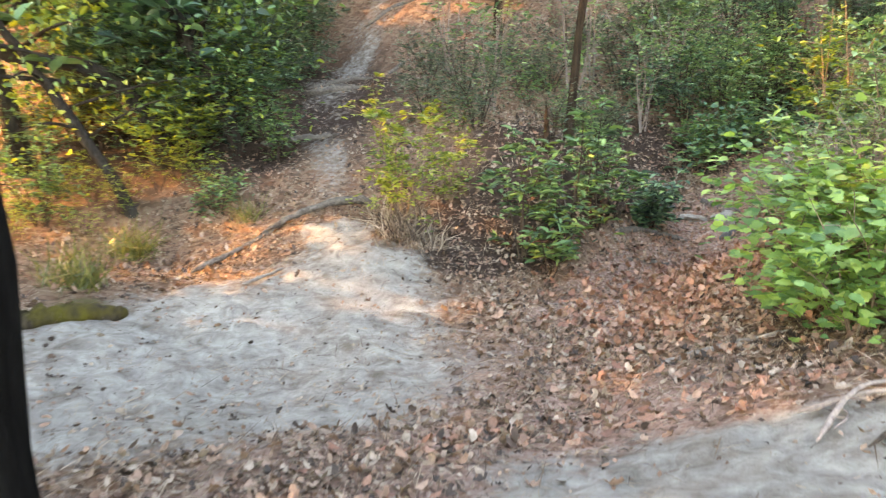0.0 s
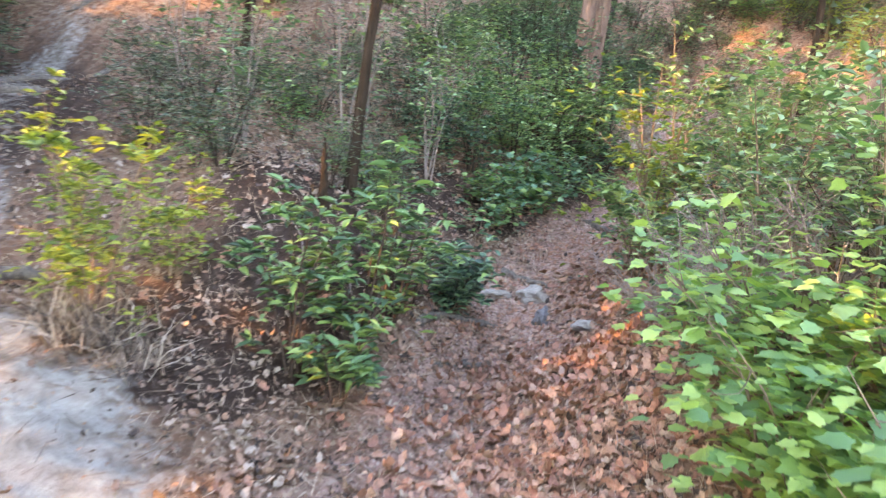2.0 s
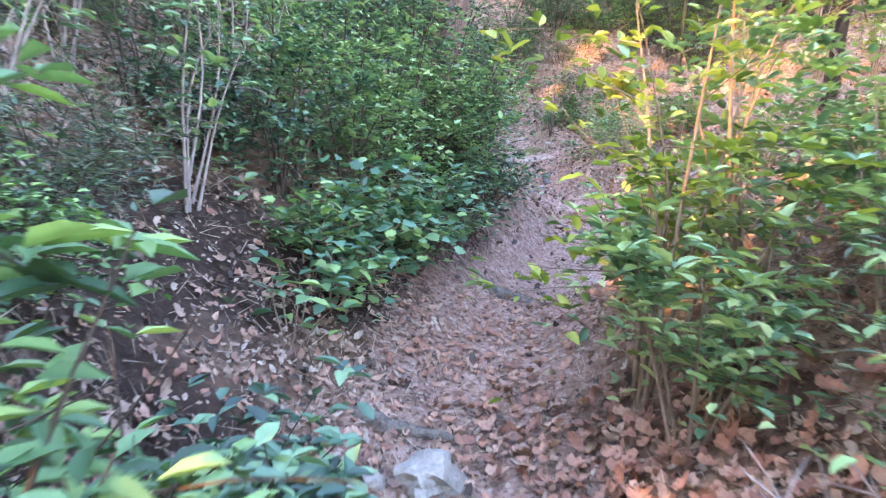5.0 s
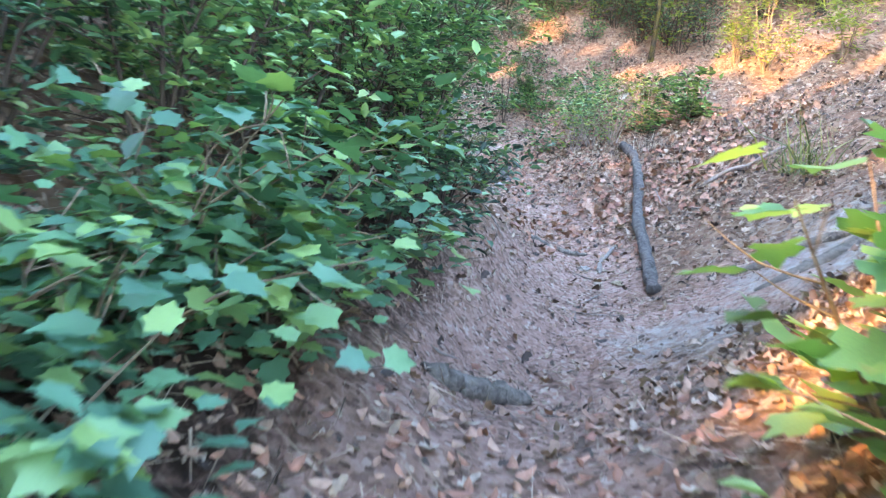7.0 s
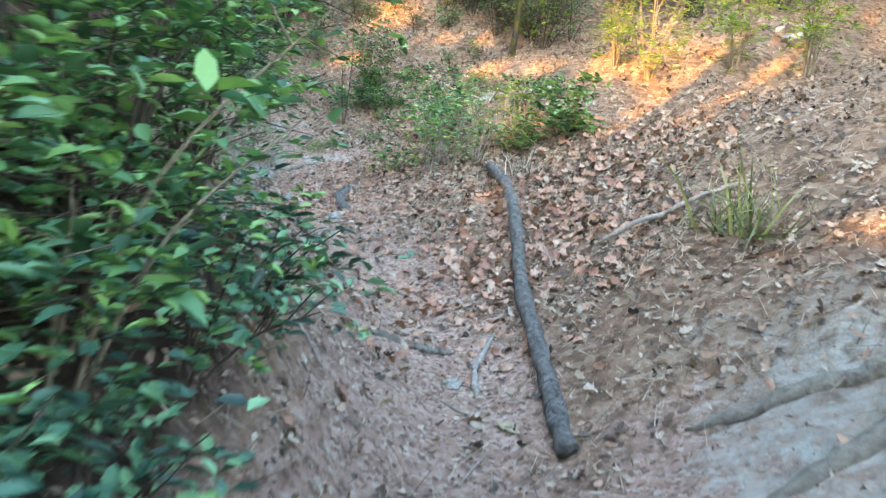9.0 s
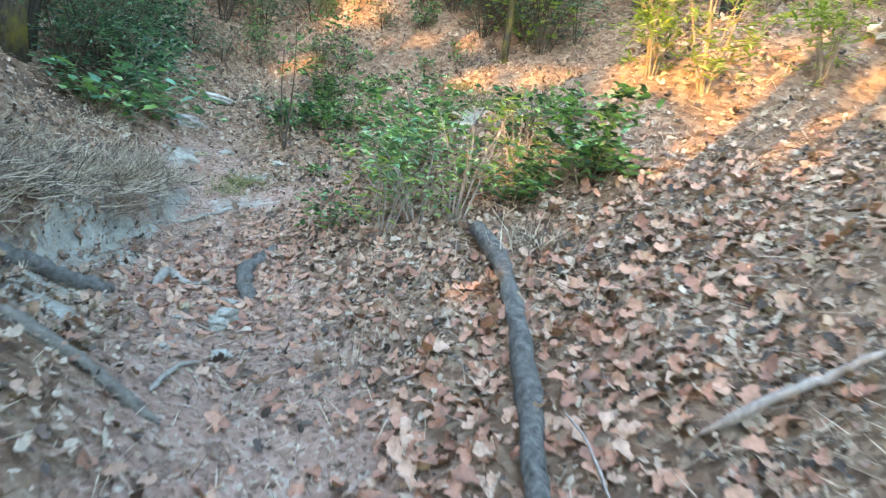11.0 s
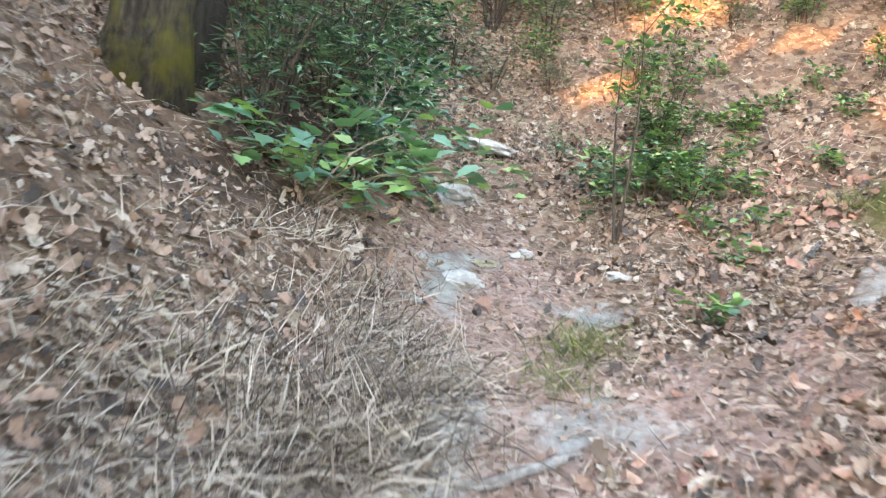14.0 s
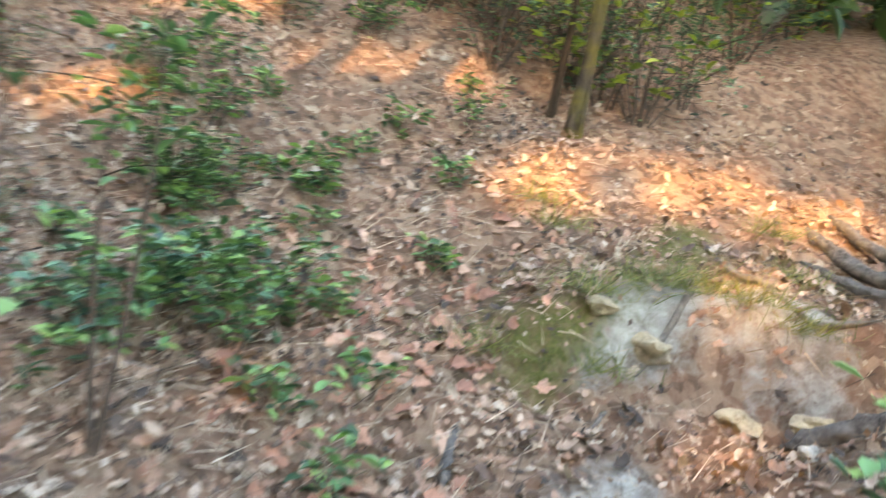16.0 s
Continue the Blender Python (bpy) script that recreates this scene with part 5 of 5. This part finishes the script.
limb("stick", [(12.35, 16.2), (12.6, 16.25)], 0.02, 0.016, "short dark stick on the slope", BARK_LOG, "stick", 0.015)
limb("mossy_log", [(-2.95, 4.55), (-2.6, 4.85), (-2.25, 4.95)], 0.09, 0.06, "low dark mossy log at the clearing's edge", BARK_MOSS, "log", 0.03)
limb("root", [(-2.3, 9.35), (-1.85, 9.4, 0.03), (-1.4, 9.25)], 0.07, 0.05, "dark root across the steep sandy trail", WOOD_ROOT, "root", 0.02, group="roots across the steep trail")
limb("root", [(-2.1, 10.95), (-1.6, 10.85, 0.03), (-1.15, 10.95)], 0.07, 0.05, "dark root across the steep sandy trail", WOOD_ROOT, "root", 0.02, group="roots across the steep trail")
limb("root", [(-2.1, 11.6), (-1.6, 11.75), (-1.1, 11.6)], 0.06, 0.04, "dark root across the steep sandy trail", WOOD_ROOT, "root", 0.02, group="roots across the steep trail")
limb("root", [(-1.5, 12.6), (-1.1, 12.8), (-0.6, 13.0)], 0.05, 0.04, "grey root across the steep sandy trail", WOOD_ROOT, "root", 0.02, group="roots across the steep trail")
limb("root", [(-1.5, 14.6), (-1.0, 14.7), (-0.4, 14.6)], 0.06, 0.05, "dark root across the steep sandy trail", WOOD_ROOT, "root", 0.02, group="roots across the steep trail")


def stone(x, y, size, label, material, flat=0.55, turn=0, sink=0.25, seed=0):
    bm = bmesh.new()
    bmesh.ops.create_icosphere(bm, subdivisions=3, radius=1)
    for v in bm.verts:
        q = v.co.copy()
        k = 0.8 + 0.55 * noise.noise(q * 1.1 + Vector((seed * 5.3, 0, 0))) + 0.2 * noise.noise(q * 2.9 + Vector((0, seed, 0))) + 0.12 * noise.noise(q * 7.3 + Vector((seed, 0, 0)))
        v.co = Vector((q.x * size[0], q.y * size[1], q.z * size[1] * flat)) * k
    me = bpy.data.meshes.new("stone")
    bm.to_mesh(me)
    bm.free()
    me.materials.append(material)
    ob = tagged(new("stone", me), label, "stone")
    ob.matrix_world = pose(x, y, gz(x, y) + size[1] * flat * (0.5 - sink), 0, 0, turn)
    return ob


stone(3.26, 8.36, (0.2, 0.16), "pale flat stone in the trail", STONE_GREY, 0.6, 30, 0.15, 1)
stone(3.14, 7.9, (0.16, 0.08), "dark upright slab of stone in the trail", STONE_DARK, 1.5, 50, 0.15, 2)
stone(3.22, 7.32, (0.14, 0.11), "grey stone in the trail", STONE_GREY, 0.55, 0, 0.3, 3)
stone(2.9, 8.4, (0.2, 0.1), "grey stone under the bush", STONE_GREY, 0.6, 20, 0.3, 4)
stone(12.07, 18.6, (0.3, 0.2), "white flat stone on the upper trail", STONE_PALE, 0.35, 20, 0.2, 5)
stone(11.28, 17.95, (0.17, 0.12), "white stone on the upper trail", STONE_PALE, 0.5, 0, 0.2, 6)
stone(10.67, 17.0, (0.14, 0.1), "white stone in the trail", STONE_PALE, 0.5, 0, 0.25, 7)
stone(11.25, 17.2, (0.08, 0.06), "small white stone on the trail", STONE_PALE, 0.6, 0, 0.25, 8)
stone(11.6, 16.8, (0.12, 0.07), "pale stone in the trail", STONE_PALE, 0.5, 20, 0.3, 9)
stone(9.2, 14.25, (0.14, 0.1), "mossy grey stone in the trail", STONE_GREY, 0.6, 0, 0.25, 10)
stone(9.0, 14.05, (0.09, 0.07), "grey stone in the trail", STONE_GREY, 0.6, 0, 0.25, 11)
stone(8.8, 13.75, (0.06, 0.05), "small grey stone on the trail", STONE_GREY, 0.6, 0, 0.25, 12)
stone(12.75, 15.1, (0.07, 0.06), "small pale stone on the slope", STONE_GREY, 0.7, 0, 0.25, 15)
for k, (x, y, w) in enumerate(((13.2, 15.66, 0.13), (13.14, 15.3, 0.11), (13.2, 15.9, 0.09), (13.08, 15.02, 0.12))):
    stone(x, y, (w, w * 0.8), "pale yellow lump of sandstone in the mossy bank", STONE_OCHRE, 0.6, 40 * k, 0.6, 30 + k)
for k, (x, y, w) in enumerate(((9.35, 14.45, 0.1), (9.1, 14.5, 0.08), (8.95, 14.3, 0.06), (9.5, 14.2, 0.07), (8.6, 13.9, 0.05), (9.75, 16.0, 0.08), (10.2, 16.75, 0.07), (10.95, 17.15, 0.09), (7.55, 11.6, 0.07), (7.3, 11.1, 0.06))):
    stone(x, y, (w, w * 0.75), "pale rough stone half sunk in the trail", STONE_OCHRE if k % 2 else STONE_GREY, 0.5, 50 * k, 0.5, 50 + k)
stone(13.9, 11.9, (0.3, 0.25), "grey stone on the slope", STONE_GREY, 0.6, 0, 0.3, 16)


def stump(x, y):
    thing = tagged(new("stump"), "broken rotten tree stump on the sunny bank", "stump")
    thing.location = (x, y, gz(x, y))
    v, f = tube([(0, 0, -0.15), (0, 0, 0.0), (0.02, 0, 0.15), (0.03, 0.01, 0.3), (0.05, 0.02, 0.45)], [0.3, 0.24, 0.19, 0.17, 0.15], 22, 0.3, 5)
    ang = np.arctan2(v[:, 1], v[:, 0])
    high = v[:, 2] > 0.25
    v[high, 2] += 0.2 * (value_noise(ang[high] * 2.2 + 9, ang[high] * 0, 3) - 0.5) * (v[high, 2] / 0.45)
    part("trunk", mesh("trunk", v, f, BARK_PINE), thing)


stump(5.6, 7.15)

tuft(-3.1, 7.15, 0.5, "yellow-green grass tuft on the bank", GREEN_GRASS, 220, 0.25, 0.7, 1)
tuft(-2.0, 7.5, 0.35, "yellow-green grass at the root", GREEN_GRASS, 120, 0.2, 0.7, 2)
tuft(-2.9, 5.6, 0.5, "green grass at the clearing's edge", GREEN_GRASS, 160, 0.25, 0.5, 3)
tuft(-0.45, 6.65, 0.45, "dry straw-coloured grass under the shrub", DRY_GRASS, 220, 0.3, 0.5, 4)
tuft(-0.15, 6.5, 0.3, "dry straw-coloured grass at the sand's edge", DRY_GRASS, 160, 0.25, 0.6, 5)
tuft(9.0, 10.75, 0.55, "arching green grass tuft on the slope", GREEN_GRASS, 80, 0.3, 0.45, 6)
tuft(10.1, 12.9, 0.3, "dry grass tuft beside the log", DRY_GRASS, 120, 0.2, 0.7, 7)
for a, (x, y) in enumerate(((13.1, 15.85), (13.4, 15.7), (13.75, 16.2), (13.6, 15.5), (13.2, 15.95), (13.32, 15.6), (13.3, 15.3), (13.25, 15.1), (13.9, 16.35), (14.2, 15.2), (10.75, 16.25), (10.9, 16.3), (10.5, 16.1), (13.0, 16.3), (13.8, 15.1))):
    tuft(x, y, 0.17, "mossy yellow-green grass tuft", GREEN_GRASS, 150, 0.22, 0.5, 20 + a, (-0.45, -0.1))
gr = np.random.default_rng(61)
for a in range(62):
    x, y = gr.uniform(7.6, 9.9), 0
    y = 15.05 + (x - 8.0) * 0.58 + (gr.uniform(-0.08, 0.2) if a < 36 else gr.uniform(0.2, 1.2))
    tuft(x, y, 0.25 if a < 36 else 0.2, "drooping dry pine straw on the bank", DRY_GRASS, 120, 0.4, 0.45, 40 + a, (0.4 + gr.uniform(-0.3, 0.2), -0.55))



def litter_spots(n, r, near=3.6, trodden=0.7, sandy=0.95):
    """Places for dead leaves: thick beside the trail, few on sand."""
    x, y = r.uniform(-5, 17, n * 4), r.uniform(0.8, 21.5, n * 4)
    s, d = trail_near(x, y)
    w = np.exp(-(np.abs(d) / near) ** 2) * (1 - sandy * np.clip(patch(x, y, SAND) * 1.5, 0, 1)) * (1 - trodden * bare(x, y) * (s > 4.2)) * (0.15 + 1.1 * value_noise(x * 0.9, y * 0.9, 8) * (0.4 + 0.9 * value_noise(x * 3.3, y * 3.3, 9))) * np.where((x > 6.4) & (y < 11.2), 0.6, 1.0) * np.where((x > 4.2) & (x < 7.6) & (d < 0), 0.5, 1.0) * (1 - 0.5 * np.clip(patch(x, y, HUMUS_AND_SHADE) * 1.4, 0, 1))
    ok = r.uniform(0, 1, n * 4) < w
    return x[ok][:n], y[ok][:n]


def ground_normal(x, y):
    e = 0.05
    return np.column_stack([(ground(x - e, y) - ground(x + e, y)) / (2 * e), (ground(x, y - e) - ground(x, y + e)) / (2 * e), np.ones(len(x))])


def strew(shape, n, size, name, material, tilt, lift, seed, label, category, near=3.6, trodden=0.7):
    r = np.random.default_rng(seed)
    x, y = litter_spots(n, r, near, trodden, 0.95 if trodden > 0.6 else 0.85)
    m = len(x)
    p = np.column_stack([x, y, ground(x, y) + lift])
    fr = turns(ground_normal(x, y) + r.normal(0, tilt, (m, 3)), r.normal(0, 1, (m, 3)))
    v, f = spread(shape, p, fr, size * r.uniform(0.55, 1.25, m))
    return tagged(new(name, mesh(name, v, f, material)), label, category, "", "stuff")


for a, shape in enumerate(DRIED):
    strew(shape, 15000, 0.068, "leaf_litter", LEAF_DEAD, 0.42, 0.012, 11 + 30 * a, "brown curled oak leaves covering the forest floor", "leaves", 4.6, 0.85)
strew(BEECH_DRY, 42000, 0.06, "leaf_litter", LEAF_DEAD, 0.45, 0.012, 12, "tan dry leaves scattered on the forest floor", "leaves")
strew(CHIP, 150000, 0.034, "leaf_litter", LEAF_DEAD, 0.5, 0.008, 15, "crumbled brown leaf fragments on the forest floor", "leaves", 4.5, 0.59)
strew(STRAND, 150000, 0.15, "pine_straw", STRAW, 0.3, 0.012, 13, "fine brown pine straw over the forest floor", "needles", 4.5, 0.59)
def drift(shape, n, size, cx, cy, rx, ry, seed):
    """A drift of redder leaves about one place."""
    r = np.random.default_rng(seed)
    x, y = r.normal(cx, rx, n), r.normal(cy, ry, n)
    ok = patch(x, y, SAND) + patch(x, y, CHALK) < 0.25
    x, y = x[ok], y[ok]
    n = len(x)
    shape = DRIED[seed % 3] if shape is OAK_DRY else curled(shape, 0.8, 0.5)
    v, f = spread(shape, np.column_stack([x, y, ground(x, y) + 0.016]), turns(ground_normal(x, y) + r.normal(0, 0.35, (n, 3)), r.normal(0, 1, (n, 3))), size * r.uniform(0.55, 1.25, n))
    return v, f


v, f = joined([drift(OAK_DRY, 900, 0.085, 2.2, 6.0, 0.6, 0.7, 1), drift(OAK_DRY, 700, 0.08, 1.7, 5.0, 0.5, 0.6, 8), drift(BEECH_DRY, 700, 0.065, 2.6, 6.8, 0.5, 0.6, 2), drift(OAK_DRY, 450, 0.09, 3.75, 7.7, 0.25, 0.6, 3), drift(OAK_DRY, 500, 0.09, 3.2, 6.3, 0.45, 0.6, 10), drift(BEECH_DRY, 500, 0.07, 3.3, 6.6, 0.4, 0.7, 4),
                drift(OAK_DRY, 650, 0.1, 8.9, 12.1, 0.7, 0.45, 5), drift(OAK_DRY, 500, 0.1, 10.0, 12.4, 0.8, 0.6, 15), drift(BEECH_DRY, 500, 0.08, 9.6, 14.2, 0.5, 0.5, 16), drift(BEECH_DRY, 900, 0.06, 2.9, 7.6, 0.4, 0.8, 17), drift(BEECH_DRY, 700, 0.06, 4.4, 9.1, 0.7, 0.4, 18), drift(OAK_DRY, 250, 0.09, 1.5, 4.8, 0.5, 0.5, 6), drift(BEECH_DRY, 500, 0.07, 0.8, 2.9, 0.7, 0.3, 7), drift(OAK_DRY, 200, 0.1, 12.9, 16.6, 0.5, 0.3, 8), drift(BEECH_DRY, 700, 0.07, 9.9, 14.9, 0.5, 0.4, 9)])
tagged(new("leaf_litter", mesh("leaf_litter", v, f, LEAF_RED)), "drifts of reddish brown leaves on the trail", "leaves", "", "stuff")
tw = np.random.default_rng(14)
for a in range(70):
    s = tw.uniform(3.2, 13.5)
    i = int(s)
    c = TR[i, :2] * (1 - s + i) + TR[i + 1, :2] * (s - i) + tw.normal(0, 1.2, 2)
    az, size = tw.uniform(0, 6.28), tw.uniform(0.12, 0.45)
    e = c + size * np.array([math.cos(az), math.sin(az)])
    limb("twig", [tuple(c), tuple((c + e) / 2 + tw.normal(0, 0.03, 2)), tuple(e)], 0.007, 0.004, "thin dry twig on the forest floor", TWIG_DEAD, "twig", 0.01, 5, 6, 0.1, "twigs on the forest floor")

# ---- the wood around ----
# mostly unseen trees, added on the sun's side so their crowns shade the ground
sunward = np.random.default_rng(21)
for a in range(15):
    x, y = -9.5 - 2.6 * (a % 3) + sunward.uniform(-0.6, 0.6), -4 + 2.1 * a + sunward.uniform(-0.5, 0.5)
    tree(x, y, sunward.uniform(13, 16), 0.2, "tall leafy tree added sunward to shade the trail", BARK_DARK, (sunward.uniform(-0.03, 0.03), 0), 3600, 0.22, 3.6, 0.4, 100 + a, 16, 0.0, canopy_gaps)
far = np.random.default_rng(22)
keep_far = []
while len(keep_far) < 90:
    x, y = far.uniform(-12, 44), far.uniform(-10, 50)
    s, d = trail_near(np.array([x]), np.array([y]))
    if abs(d[0]) < 5.5 or x < 1 and y < 26 or in_the_sun(x, y, 2.0, 13) or min([9.0] + [math.hypot(x - a, y - b) for a, b in keep_far]) < 2.6:
        continue
    keep_far.append((x, y))
base_trees = []
for a, (x, y) in enumerate(keep_far):
    if a < 5:
        base_trees.append(tree(x, y, far.uniform(9, 14), far.uniform(0.1, 0.18), "slender tree in the surrounding wood", [BARK_PINE, BARK_DARK, BARK_SAPLING][a % 3], (far.uniform(-0.04, 0.04), 0), 1100, 0.2, 2.6, 0.32, 200 + a, 6, 0.0))
    else:
        copy_thing(base_trees[a % 5], pose(x, y, gz(x, y), 0, 0, far.uniform(0, 360)))
bushes = [shrub(*keep_far[a], 1.4, 0.9, "green undergrowth in the surrounding wood", [OVATE, NARROW, OVATE][a], [LEAF_SMALL, LEAF_NEEDLE, LEAF_DARK][a], STEM_DARK, 210, 0.15, 3, (0, 0), 8, 30 + a, "bush", "bush", 0.14, "undergrowth in the wood") for a in range(3)]
count = 0
while count < 150:
    x, y = far.uniform(-9, 40), far.uniform(-3, 44)
    s, d = trail_near(np.array([x]), np.array([y]))
    lim = 3.6 if y > 10 else 5.0
    if not lim < abs(d[0]) < 24 or (x < 0 and y < 8.5) or in_the_sun(x, y, 0.8, 1.6) or (11 < x < 16 and 11 < y < 18.5):
        continue
    copy_thing(bushes[count % 3], pose(x, y, gz(x, y) - 0.03, 0, 0, far.uniform(0, 360)) @ Matrix.Diagonal((*[0.7 + 0.09 * math.hypot(x - 7, y - 11) * far.uniform(0.6, 1.1)] * 3, 1)))
    count += 1

# ---- single leaves nearest the trail ----
lf = np.random.default_rng(31)
x, y = litter_spots(300, lf, 1.2)
x, y = x[:300], y[:300]
fr = turns(ground_normal(x, y) + lf.normal(0, 0.3, (len(x), 3)), lf.normal(0, 1, (len(x), 3)))
single = [mesh("leaf", *DRIED[0], LEAF_DEAD_ONE), mesh("leaf", *DRIED[2], LEAF_DEAD_ONE)]
for a in range(len(x)):
    ob = part("leaf", single[a % 2], floor)
    m = Matrix([list(row) for row in fr[a] * lf.uniform(0.085, 0.135)]).to_4x4()
    m.translation = (x[a], y[a], gz(x[a], y[a]) + 0.02)
    ob.matrix_local = m
